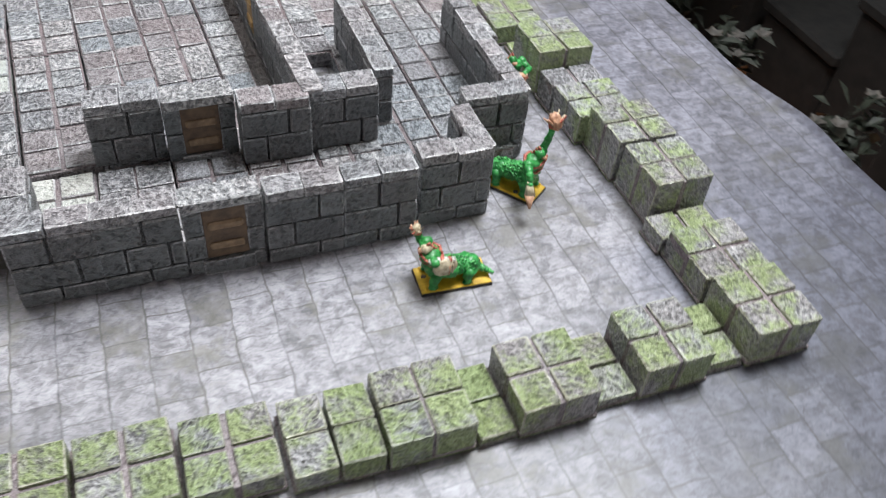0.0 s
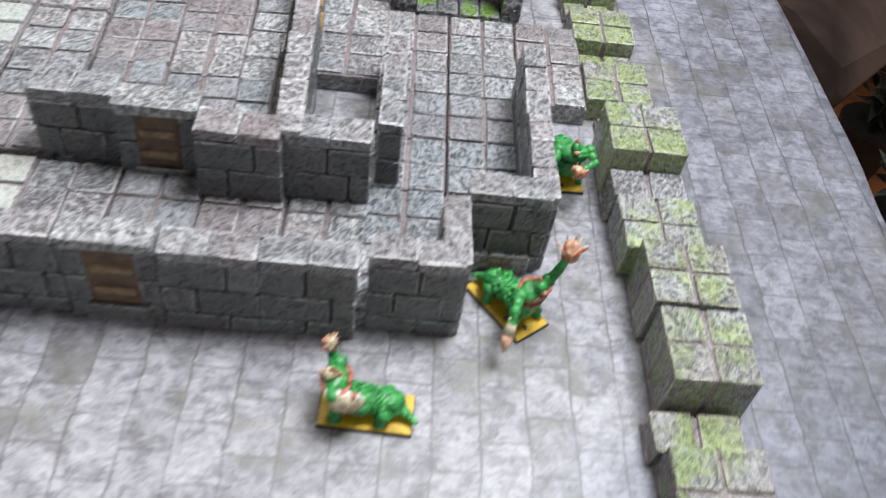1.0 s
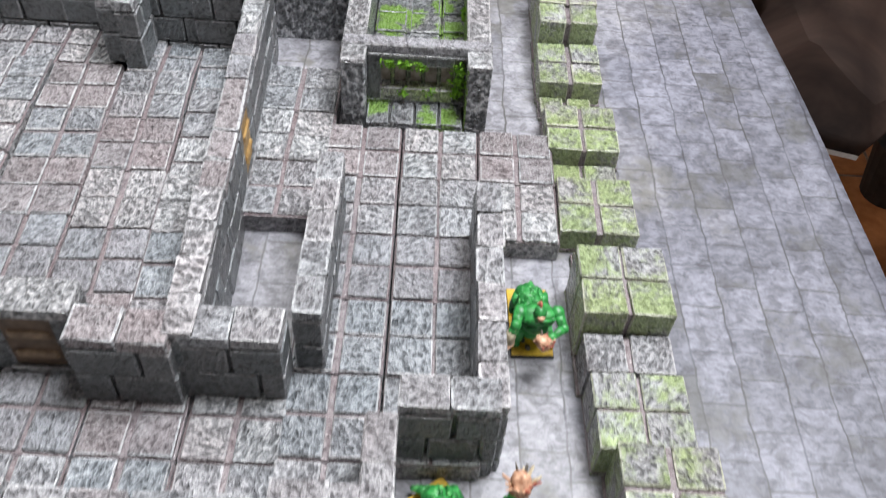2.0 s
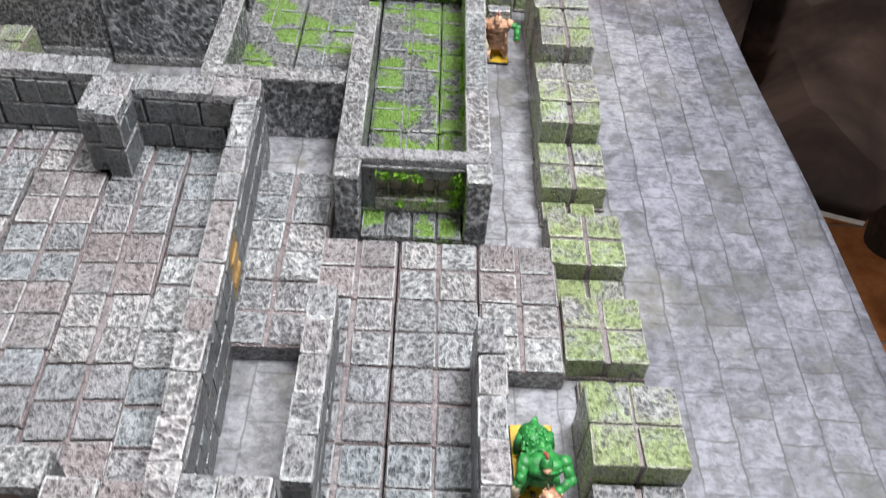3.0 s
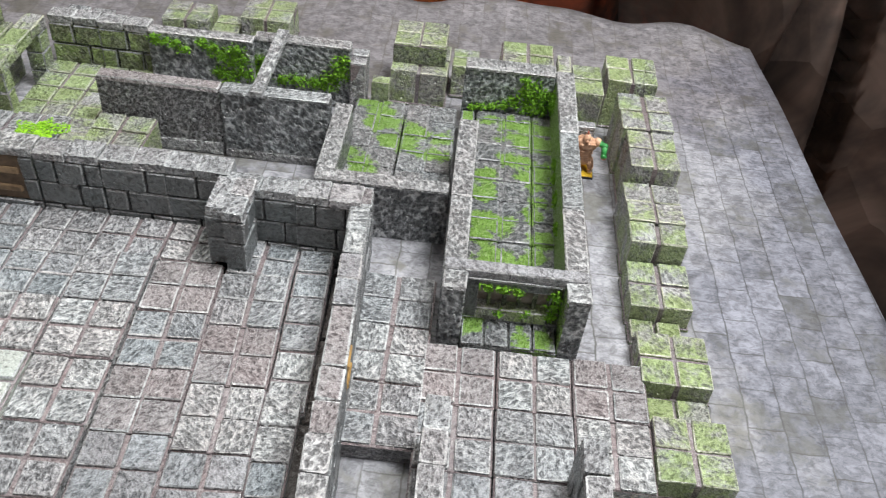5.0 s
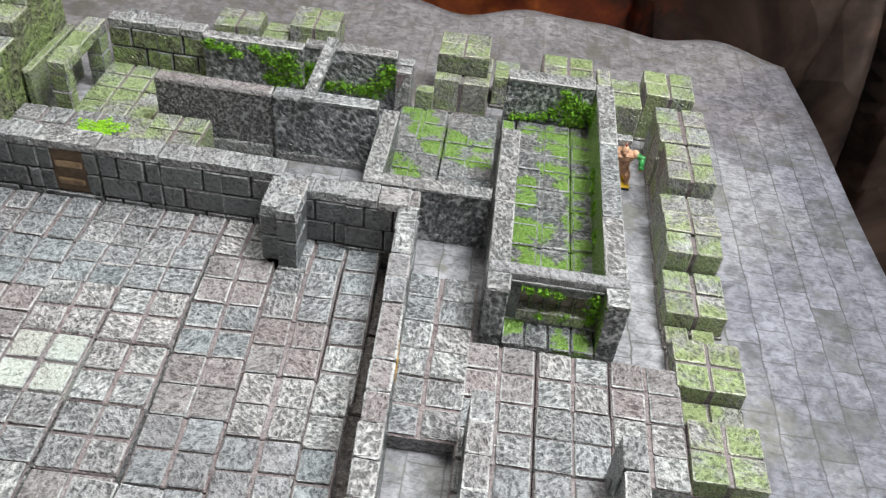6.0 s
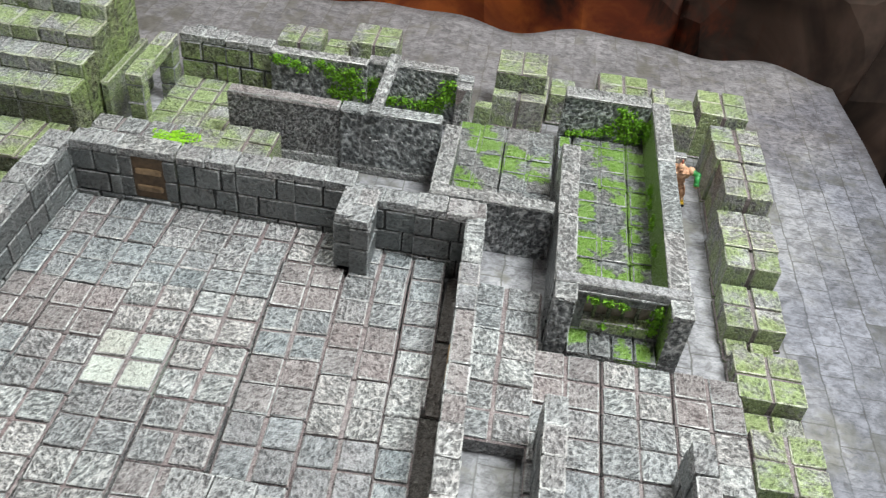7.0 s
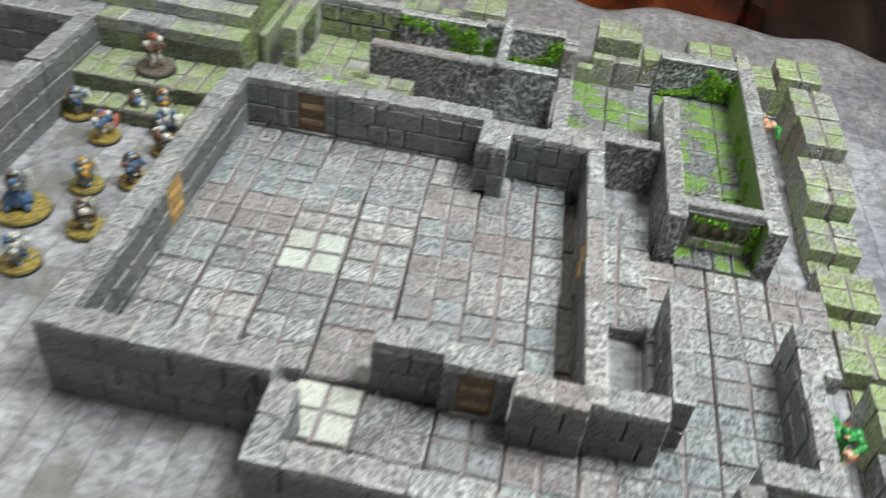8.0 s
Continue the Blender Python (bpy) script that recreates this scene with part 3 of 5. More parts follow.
# ---- table, mat and room ----
def play_mat():
    """The mat hangs a little over the table, its far corner cut and its edge rippled."""
    bm = bmesh.new()
    nx, ny = 90, 90
    rows = []
    for j in range(ny + 1):
        v = j / ny
        y = -34 + v * 56.0
        right = 14.1 - 0.045 * y - 0.35 * math.exp(-((y + 7.2) / 2.2) ** 2) + 0.2 * math.exp(-((y + 10.6) / 1.4) ** 2)
        row = []
        for i in range(nx + 1):
            u = i / nx
            x = -33 + u * (right + 33)
            yy = y + (0.35 * math.sin(x * 0.55) + 0.25 * math.sin(x * 1.3 + 1)) * max(0, v - 0.9) * 10
            if x > 8 and v > 0.85:
                yy -= (x - 8) ** 2 * 0.06 * (v - 0.85) / 0.15
            lift = 0.0
            far = max(0.0, (v - 0.93) / 0.07)
            side = max(0.0, (u - 0.975) / 0.025)
            lift += far * (0.12 + 0.14 * math.sin(x * 0.8)) + side * (0.05 + 0.06 * math.sin(y * 0.5))
            row.append(bm.verts.new((x, yy, MAT + lift)))
        rows.append(row)
    for a, b in zip(rows, rows[1:]):
        for k in range(nx):
            bm.faces.new((a[k], a[k + 1], b[k + 1], b[k]))
    res = bmesh.ops.extrude_face_region(bm, geom=bm.faces[:])
    low = [g for g in res["geom"] if isinstance(g, bmesh.types.BMVert)]
    bmesh.ops.translate(bm, verts=low, vec=(0, 0, -0.08))
    bmesh.ops.recalc_face_normals(bm, faces=bm.faces)
    for f in bm.faces:
        f.material_index = 0 if f.normal.z > 0.6 else 1
        f.smooth = True
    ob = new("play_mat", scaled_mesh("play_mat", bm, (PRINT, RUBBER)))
    ob.location = at(0, 0, 0)
    return tagged(ob, "grey printed flagstone gaming mat lying on a table", "gaming mat")


play_mat()


def metre_box(name, x0, y0, z0, x1, y1, z1, m, parent=None, bevel=0.0):
    bm = bmesh.new()
    k = 1 / U
    box(bm, x0 * k, y0 * k, z0 * k, x1 * k, y1 * k, z1 * k, bevel * k)
    ob = new(name, scaled_mesh(name, bm, (m,)))
    ob.parent = parent
    return ob


TX0, TX1, TY0, TY1 = -0.82, 0.325, -0.85, 0.53
table = tagged(new("table"), "dark wooden table carrying the gaming mat", "table")
metre_box("tabletop", TX0, TY0, TABLE - 0.035, TX1, TY1, TABLE - 0.0025, WOOD, table, 0.003)
for lx in (TX0 + 0.05, TX1 - 0.09):
    for ly in (TY0 + 0.05, TY1 - 0.11):
        metre_box("leg", lx, ly, 0, lx + 0.05, ly + 0.05, TABLE - 0.035, WOOD, table, 0.004)

floor = tagged(metre_box("floor", -3, -3, -0.1, 3, 3, -0.004, GROUT), "terracotta tiled floor with grout joints", "floor", kind="structure")
tagged(metre_box("ceiling", -3, -3, 2.6, 3, 3, 2.7, PLASTER), "plain ceiling", "ceiling", kind="structure")
for nm, c in (("wall_north", (-3, 3, 0, 3, 3.1, 2.6)), ("wall_south", (-3, -3.1, 0, 3, -3, 2.6)), ("wall_east", (3, -3, 0, 3.1, 3, 2.6)), ("wall_west", (-3.1, -3, 0, -3, 3, 2.6))):
    tagged(metre_box(nm, *c, PLASTER), "plain plaster wall", "wall", kind="structure")
tile_bm = bmesh.new()
box(tile_bm, -0.146 / U, -0.146 / U, -0.3, 0.146 / U, 0.146 / U, 0, 0.08)
TILE = scaled_mesh("terracotta_tile", tile_bm, (TERRACOTTA,))
for i in range(-6, 8):
    for j in range(19):
        t = new("tile", TILE)
        t.parent = floor
        t.location = (0.25 + i * 0.3, -1.4 + j * 0.3, 0.0)


def curtain(points, z0, z1, label, wave=0.03, seed=1):
    """A hanging cloth along a line of plan points, with soft folds."""
    rng = random.Random(seed)
    bm = bmesh.new()
    pts = [Vector((*p, 0)) for p in points]
    lens = [(b - a).length for a, b in zip(pts, pts[1:])]
    total, n, m = sum(lens), 140, 14
    ph = [rng.uniform(0, 6) for _ in range(4)]
    grid = []
    for i in range(n + 1):
        s = total * i / n
        k = 0
        while k < len(lens) - 1 and s > lens[k]:
            s -= lens[k]
            k += 1
        d = (pts[k + 1] - pts[k]).normalized()
        p = pts[k] + d * s
        side = Vector((-d.y, d.x, 0))
        q = total * i / n
        col = []
        for j in range(m + 1):
            v = j / m
            off = wave * (math.sin(q * 9 + ph[0] + v) + 0.6 * math.sin(q * 21 + ph[1] - v * 2)) * (1.1 - 0.5 * v) + 0.02 * math.sin(v * 7 + q * 3)
            z = z0 + (z1 - z0) * v + (0.012 * math.sin(q * 7 + ph[2]) if j == 0 else 0)
            col.append(bm.verts.new((p + side * off + Vector((0, 0, z))) / U))
        grid.append(col)
    for a, b in zip(grid, grid[1:]):
        for j in range(m):
            bm.faces.new((a[j], b[j], b[j + 1], a[j + 1])).smooth = True
    bmesh.ops.solidify(bm, geom=bm.faces[:], thickness=0.06)
    ob = new("backdrop_cloth", scaled_mesh("backdrop_cloth", bm, (CLOTH,)))
    return tagged(ob, label, "backdrop cloth")


curtain([(-1.6, 0.74), (0.40, 0.80)], 0.0, 1.7, "brown rock-print backdrop cloth with red ember glow hanging behind the table", 0.03, 3)


def draped_cloth():
    """A second cloth, hung askew beside the table: its hem stays clear of the floor and its free edge slants outward."""
    bm = bmesh.new()
    low, high = (Vector((9.0, 24.0, -14.4)), Vector((25.8, 16.8, -14.4))), (Vector((9.0, 31.0, 38.0)), Vector((60.0, 27.0, 38.0)))
    n, m, grid = 150, 50, []
    for i in range(n + 1):
        u, col = i / n, []
        for j in range(m + 1):
            v = j / m
            p = low[0].lerp(low[1], u).lerp(high[0].lerp(high[1], u), v)
            fold = 0.9 * math.sin(u * 9 - v * 4) + 0.5 * math.sin(u * 16 + v * 9 + 1)
            lap = max(0.37, 0.602 - 0.75 * v)
            back = 2.6 * math.exp(-(lap - u) / 0.035) if u < lap else 0.0
            back += 2.4 * math.exp(-((u - 0.29 - 0.06 * v) / 0.03) ** 2) + 5.5 * max(0.0, 1 - u / 0.12) ** 2
            col.append(bm.verts.new(p + Vector((0.3, -1, 0)) * (fold * 0.6 * (0.35 + v) - back)))
        grid.append(col)
    for a, b in zip(grid, grid[1:]):
        for j in range(m):
            bm.faces.new((a[j], b[j], b[j + 1], a[j + 1])).smooth = True
    bmesh.ops.solidify(bm, geom=bm.faces[:], thickness=0.05)
    ob = tagged(new("draped_cloth"), "dark brown backdrop cloth hanging askew with a pale hem", "backdrop cloth")
    ob.location = at(0, 0, 0)
    part("cloth", bm, CLOTH, ob)
    bm = bmesh.new()
    rows = []
    for i in range(n + 1):
        u = i / n
        p = low[0].lerp(low[1], u) + Vector((0.3, -1, 0)) * (0.9 * math.sin(u * 9) + 0.5 * math.sin(u * 16 + 1)) * 0.21
        if u >= 0.72:
            rows.append([bm.verts.new(p + Vector((0.02, -0.08, dz))) for dz in (0.22, -0.1)])
    for a, b in zip(rows, rows[1:]):
        bm.faces.new((a[0], a[1], b[1], b[0]))
    bmesh.ops.solidify(bm, geom=bm.faces[:], thickness=0.06)
    part("hem", bm, RUBBER, ob, "pale folded hem")


draped_cloth()


def chair():
    """A black tubular sled chair pushed aside: one floor runner comes into view."""
    ob = tagged(new("chair"), "black metal tube chair standing on the tiles", "chair")
    ob.matrix_world = pose(1.026, 1.157, 0, 0, 0, 43)
    tubes = [("runner", (-0.25, -0.2, 0.016), (0.22, -0.2, 0.016)), ("runner", (-0.25, 0.2, 0.016), (0.22, 0.2, 0.016)), ("leg", (0.22, -0.2, 0.016), (0.2, -0.2, 0.44)), ("leg", (0.22, 0.2, 0.016), (0.2, 0.2, 0.44)),
             ("leg", (-0.1, -0.2, 0.016), (-0.17, -0.2, 0.44)), ("leg", (-0.1, 0.2, 0.016), (-0.17, 0.2, 0.44)), ("back_post", (0.2, -0.2, 0.44), (0.28, -0.2, 0.85)), ("back_post", (0.2, 0.2, 0.44), (0.28, 0.2, 0.85))]
    for nm, a, b in tubes:
        a, b = Vector(a), Vector(b)
        bm = bmesh.new()
        bmesh.ops.create_cone(bm, segments=14, radius1=0.016 / U, radius2=0.016 / U, depth=(b - a).length / U, cap_ends=True)
        bmesh.ops.transform(bm, matrix=Matrix.Translation((a + b) / 2 / U) @ (b - a).to_track_quat("Z", "Y").to_matrix().to_4x4(), verts=bm.verts)
        part(nm, bm, BLACKMETAL, ob)
    k = 1 / U
    bm = bmesh.new()
    box(bm, -0.2 * k, -0.21 * k, 0.44 * k, 0.2 * k, 0.21 * k, 0.48 * k, 0.5)
    part("seat", bm, BLACKMETAL, ob)
    bm = bmesh.new()
    box(bm, 0.235 * k, -0.21 * k, 0.62 * k, 0.265 * k, 0.21 * k, 0.85 * k, 0.3)
    part("backrest", bm, BLACKMETAL, ob)


chair()
# stored goods beside the table, toned near black to keep that corner dark
STORE = random.Random(4)
for x, y, w, d, h in ((1.44, 0.95, 0.3, 0.32, 0.24), (1.46, 1.29, 0.3, 0.3, 0.27), (1.43, 0.63, 0.28, 0.26, 0.22), (1.75, 1.15, 0.26, 0.4, 0.34), (1.32, 0.05, 0.3, 0.35, 0.34), (1.44, 0.38, 0.3, 0.24, 0.36), (2.0, -0.1, 0.34, 0.26, 0.36), (1.75, 0.25, 0.4, 0.5, 0.62), (1.78, 0.8, 0.4, 0.5, 0.7), (2.2, 0.5, 0.4, 1.2, 0.9), (1.75, 1.75, 0.9, 0.3, 0.95), (2.3, 1.35, 0.6, 0.3, 0.95)):
    crate = tagged(new("storage_box"), "dark plastic storage box standing on the floor", "storage box", "stored boxes")
    crate.matrix_world = pose(x, y, 0, 0, 0, STORE.uniform(-9, 9))
    metre_box("tub", -w / 2, -d / 2, 0, w / 2, d / 2, h - 0.03, DARKGOODS, crate, 0.01)
    metre_box("lid", -w / 2 - 0.008, -d / 2 - 0.008, h - 0.03, w / 2 + 0.008, d / 2 + 0.008, h, DARKGOODS, crate, 0.006)


# plants stand for unclear clutter; the corner's dimness is in their colours
POT = coat("dark_pot", (0.012, 0.011, 0.01), (0.03, 0.027, 0.024), 60.0, 0.6)
LEAF = coat("dusty_leaf", (0.008, 0.011, 0.007), (0.032, 0.04, 0.027), 90.0, 0.6)
PETAL = coat("faded_petal", (0.05, 0.046, 0.04), (0.11, 0.1, 0.09), 90.0, 0.7)
CRIMSON = coat("crimson_petal", (0.1, 0.015, 0.02), (0.2, 0.04, 0.045), 90.0, 0.7)


def potted_plant(x, y, tall, petal, label, seed):
    """A small plant in a dark pot: stems, single leaves, a few blossoms of four petals."""
    rng = random.Random(seed)
    k = 1 / U
    ob = tagged(new("potted_plant"), label, "potted plant", "potted plants")
    ob.location = (x, y, 0)
    bm = bmesh.new()
    bmesh.ops.create_cone(bm, segments=20, radius1=0.05 * k, radius2=0.07 * k, depth=0.13 * k, cap_ends=True)
    bmesh.ops.translate(bm, verts=bm.verts, vec=(0, 0, 0.065 * k))
    part("pot", bm, POT, ob)
    stems, leaves, blooms = bmesh.new(), bmesh.new(), bmesh.new()

    def blade(mesh, p, d, long, wide):
        side = d.cross(Vector((0, 0, 1))).normalized() * wide
        tip = p + d * long
        mid = p + d * long * 0.5 + Vector((0, 0, 0.12 * long))
        vs = [mesh.verts.new(q * k) for q in (p, mid + side, tip, mid - side)]
        mesh.faces.new((vs[0], vs[1], vs[2]))
        mesh.faces.new((vs[0], vs[2], vs[3]))

    for _ in range(22):
        a, r, h = rng.uniform(0, 6.283), rng.uniform(0.02, 0.10), tall * rng.uniform(0.6, 1.0)
        top = Vector((r * math.cos(a), r * math.sin(a), h))
        vs = [stems.verts.new(Vector((dx, dy, 0.12)) * k) for dx, dy in ((0.003, 0), (-0.002, 0.003), (-0.002, -0.003))]
        vt = stems.verts.new(top * k)
        for i in range(3):
            stems.faces.new((vs[i], vs[(i + 1) % 3], vt))
        for _ in range(7):
            p = Vector((0, 0, 0.12)).lerp(top, rng.uniform(0.4, 1.0))
            d = Vector((rng.gauss(0, 1), rng.gauss(0, 1), rng.gauss(0.2, 0.5))).normalized()
            blade(leaves, p, d, rng.uniform(0.03, 0.06), rng.uniform(0.008, 0.014))
        if rng.random() < 0.5:
            for i in range(5):
                blade(blooms, top, Vector((math.cos(i * 1.257 + a), math.sin(i * 1.257 + a), 0.5)).normalized(), 0.022, 0.008)
    part("stalk", stems, LEAF, ob)
    part("foliage", leaves, LEAF, ob)
    part("blossom", blooms, petal, ob, "small blossoms in dimmed colours")


potted_plant(0.97, 0.52, 0.36, PETAL, "green plant with pale blossoms, dimmed in colour, in a dark pot", 1)
potted_plant(1.0, 0.80, 0.34, CRIMSON, "green plant with crimson blossoms, dimmed in colour, in a dark pot", 2)
potted_plant(1.02, 0.20, 0.34, PETAL, "green plant with pale blossoms, dimmed in colour, in a dark pot", 3)


# ---- floors of the dungeon ----
LOOKS = {"g": (GREY, EDGE), "p": (PLAIN, EDGEDIM), "r": (ROSE, EDGE), "t": (TEAL, EDGE), "w": (PALE, EDGE), "W": (WHITE, EDGE), "m": (MOSSY, MOSSEDGE), "M": (MOSSIER, MOSSEDGE), "v": (PAINTED, EDGEDIM), "V": (PAINTEDTWO, EDGEDIM)}
WORDS = {"g": "grey dry-brushed flagstone floor tile", "p": "dark grey smooth flagstone floor tile", "r": "grey floor tile with purplish tint", "t": "blue-grey flagstone floor tile",
         "w": "pale heavily dry-brushed flagstone floor tile", "W": "whitish unpainted-looking floor tile", "m": "grey floor tile with some green moss", "M": "floor tile mostly green with moss",
         "V": "dark floor tile with lime moss paint", "v": "dark floor tile with lime moss paint"}


def tiles(x, y, looks, top=0.0, slant=0.0, **more):
    """A column of two-inch tiles going south from y (its north edge); slant: how far it drifts east for each inch."""
    for k, c in enumerate(looks):
        floor_tile(x + slant * (2 * k + 1), y - 2.0 * (k + 1), top, LOOKS[c], label=WORDS[c], rz=math.degrees(slant), **more)


tiles(-2.05, 2.45, "gwg", w=2.22)
tiles(0, 0, "rgptt")
floor_tile(0, -11.9, 0, LOOKS["g"], w=2.0, d=1.9, label=WORDS["g"])
tiles(2.02, 0.0, "wgptg")
tiles(4.02, 0.0, "rw")
# corridor along the south
for x, c, c2 in ((-9.75, "W", "r"), (-7.75, "g", "w"), (-5.75, "p", "g"), (-3.78, "r", "t"), (-1.8, "w", "g")):
    floor_tile(x, -10.05 if c == "W" else -10.15, 0, LOOKS[c], w=1.98, d=2.0, label=WORDS[c])
    floor_tile(x, -11.95, 0, LOOKS[c2], w=1.98, d=1.8, label=WORDS[c2])
# great room
tiles(-4.02, 3.1, "tgw", slant=0.045, nx=1, w=1.06)
tiles(-3.78, -2.4, "wtg", 0.12, slant=0.04, nx=1, w=0.95)
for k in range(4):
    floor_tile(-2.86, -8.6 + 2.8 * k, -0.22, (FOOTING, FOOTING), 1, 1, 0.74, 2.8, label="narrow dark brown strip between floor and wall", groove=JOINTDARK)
floor_tile(-5.95, 1.72, 0, LOOKS["t"], w=1.95, d=1.5, label=WORDS["t"])
tiles(-6.0, 1.75, "grwpr", slant=0.055)
tiles(-8.0, 2.02, "rtrpp", slant=0.055)
floor_tile(-9.95, 1.97, 0, LOOKS["g"], d=1.7, label=WORDS["g"])
floor_tile(-7.95, 2.02, 0, LOOKS["w"], w=1.7, d=1.65, label=WORDS["w"])
tiles(-9.98, 1.98, "gwwgr", 0.16, slant=0.045)
floor_tile(-11.95, 1.75, 0, LOOKS["g"], label=WORDS["g"], d=1.95)
tiles(-11.96, -0.02, "wWgw", 0.15, slant=0.047)
floor_tile(-11.98, 0.0, 0.0, LOOKS["t"], w=1.98, d=1.75, label=WORDS["t"])
floor_tile(-13.98, 1.65, 0, LOOKS["t"], label=WORDS["t"])
tiles(-14.0, 1.62, "trgww", slant=0.025)
tiles(-15.55, 3.65, "gtrtgg", slant=0.015, w=1.53)
# mossy court north of the great room
for x, y, w, d, top, c in ((-16.6, 5.95, 1.95, 2.0, 0.3, "g"), (-14.63, 5.95, 1.93, 2.0, 0.34, "g"), (-12.68, 5.9, 0.98, 1.95, 0.4, "m"), (-11.68, 5.85, 1.96, 1.95, 0.75, "M"), (-16.1, 4.45, 1.9, 1.5, 0.1, "t"), (-14.15, 4.45, 1.9, 1.5, 0.1, "g"), (-12.2, 4.45, 1.2, 1.4, 0.1, "m")):
    floor_tile(x, y, top, LOOKS[c], nx=1 if w < 1.3 else 2, w=w, d=d, label=WORDS[c], groove=JOINT, side=MOSSIER if c == "M" else None)
for x, y, c in ((-15.0, 9.95, "M"), (-13.08, 9.95, "M"), (-15.0, 8.02, "M"), (-13.08, 8.02, "m")):
    floor_tile(x, y, 0.1, LOOKS[c], w=1.9, d=1.92, label=WORDS[c], groove=JOINT)
# lime-moss chambers
for i, y in enumerate((5.4, 7.45, 9.5)):
    for j, x in enumerate((-3.6, -1.7)):
        floor_tile(x, y, 0.1, LOOKS["V"], w=1.88, d=2.02, label=WORDS["V"], groove=PAINTEDTWO, sink=0.06)
for i, y in enumerate((0.95, 2.3, 4.35, 6.4, 8.45, 10.2)):
    d = 1.33 if i == 0 else (1.7 if i == 5 else 2.02)
    floor_tile(0.9, y, 0.1, LOOKS["v"], nx=2, ny=1 if i == 0 else 2, w=2.04, d=d, label=WORDS["v"], groove=PAINTED, sink=0.06)
    floor_tile(2.95, y, 0.1, LOOKS["v"], nx=1, ny=1 if i == 0 else 2, w=0.75, d=d, label=WORDS["v"], groove=PAINTED, sink=0.06)


# ---- walls of the dungeon ----
# south face, from west to east
DOORWAY = "grey brick wall section with a brown door"
for k, (x, y) in enumerate(((-9.8, -12.05), (-7.86, -12.05), (-5.86, -12.08), (-3.86, -12.18), (-1.86, -12.16), (0.3, -11.85))):
    L = 2.0 if k == 5 else 1.96
    wall_section(x, y - 0.08, 0, L, 2.4, 0.6, MAT, style=k, door=(0.5, 1.5) if k == 2 else None, label=DOORWAY if k == 2 else "")
wall_section(2.32, -11.93, 90, 2.0, 2.4, 0.5, MAT, style=1)
wall_section(-9.8, -9.7, -90, 2.25, 2.4, 0.62, MAT, style=2)
# wall between corridor and great room
for k, (x, y, z) in enumerate(((-7.72, -8.0, 2.0), (-5.78, -8.28, 2.02), (-3.82, -8.9, 2.0), (-1.8, -8.68, 1.95))):
    wall_section(x, y, 0, 1.93, z, 0.72, 0.0, style=k + 1, door=(0.48, 1.45) if k == 1 else None, label=DOORWAY if k == 1 else "", caps=(ROSE, EDGE) if k == 2 else (CAP, EDGE))
# thin wall on the east corridor
wall_section(0.74, -7.95, 90, 4.65, 1.92, 0.48, 0.0, style=1)
# east outer wall and its corner
wall_section(4.34, -9.75, 90, 5.85, 2.42, 0.5, MAT, style=0)
wall_section(2.36, -9.8, 0, 1.9, 2.45, 0.6, MAT, style=1)
# great room: west, south-west, north and east walls
for k in range(7):
    wall_section(-15.45, -9.7 + 1.97 * k, 90, 1.96, 2.72, 0.72, MAT, style=k, door=(0.5, 1.5) if k == 3 else None, label=DOORWAY if k == 3 else "", wood=(OCHRE, OCHRE))
for k in range(3):
    wall_section(-15.45 + 1.88 * k, -9.72, 0, 1.87, 2.72, 0.7, MAT, style=k)
for k, x in enumerate((-15.4, -13.85, -11.9, -9.95, -8.05)):
    wall_section(x, 3.7, 0, 1.55 if k == 0 else 1.9, 2.7, 0.7, MAT, style=k, door=(0.45, 1.45) if k == 1 else None, label=DOORWAY if k == 1 else "")
wall_section(-6.2, 3.15, 0, 2.1, 2.65, 0.65, MAT, style=1)
wall_section(-4.1, 3.05, 0, 1.9, 2.7, 0.72, MAT, style=2)
wall_section(-6.38, 3.5, -90, 1.45, 2.08, 0.5, 0.0, style=2, label="short brick buttress of grey stone")
wall_section(-5.84, 3.5, -90, 1.66, 2.1, 0.5, 0.0, style=3, label="short brick buttress of grey stone")
for k in range(7):
    y, L = (-8.7 + 1.95 * k, 1.93) if k < 6 else (3.02, 0.86)
    wall_section(-2.0 + 0.037 * (3.86 - y), y, 92.1, L, 2.62 if k > 1 else 2.72, 0.5, MAT, style=k, door=(0.5, 1.4) if k == 3 else None, label=DOORWAY if k == 3 else "", wood=(OCHRE, OCHRE), caps=((LUMPY, EDGE), (LUMPY, EDGE), (ROSE, EDGE), (ROSE, EDGE), (PLAIN, EDGE), (PALE, EDGE), (ROSE, EDGE))[k])

# slab-walled chambers
slab_wall(-11.75, 8.1, 0, 4.05, 2.6, 0.5, MAT, plinth=0.45, label="dark chiselled slab wall with a dull rose top", mats=(SLABFINE, EDGEDIM), top=(ROSE, EDGE))
slab_wall(-7.62, 8.05, 0, 3.6, 2.62, 0.55, MAT, plinth=0.3)
slab_wall(-11.2, 11.5, 0, 3.8, 2.55, 0.5, MAT, label="chiselled slab wall overgrown with green flock moss")
slab_wall(-7.4, 11.8, 0, 3.5, 2.6, 0.5, MAT, label="chiselled slab wall overgrown with green flock moss")
slab_wall(-3.9, 4.7, 0, 4.1, 2.15, 0.5, MAT)
slab_wall(-3.35, 5.25, 90, 3.6, 2.15, 0.55, MAT)
for y, L in ((1.0, 3.22), (4.24, 4.08)):
    slab_wall(0.89, y, 90, L, 2.45, 0.6, MAT, label="chiselled slab wall beside the lime-moss chamber")
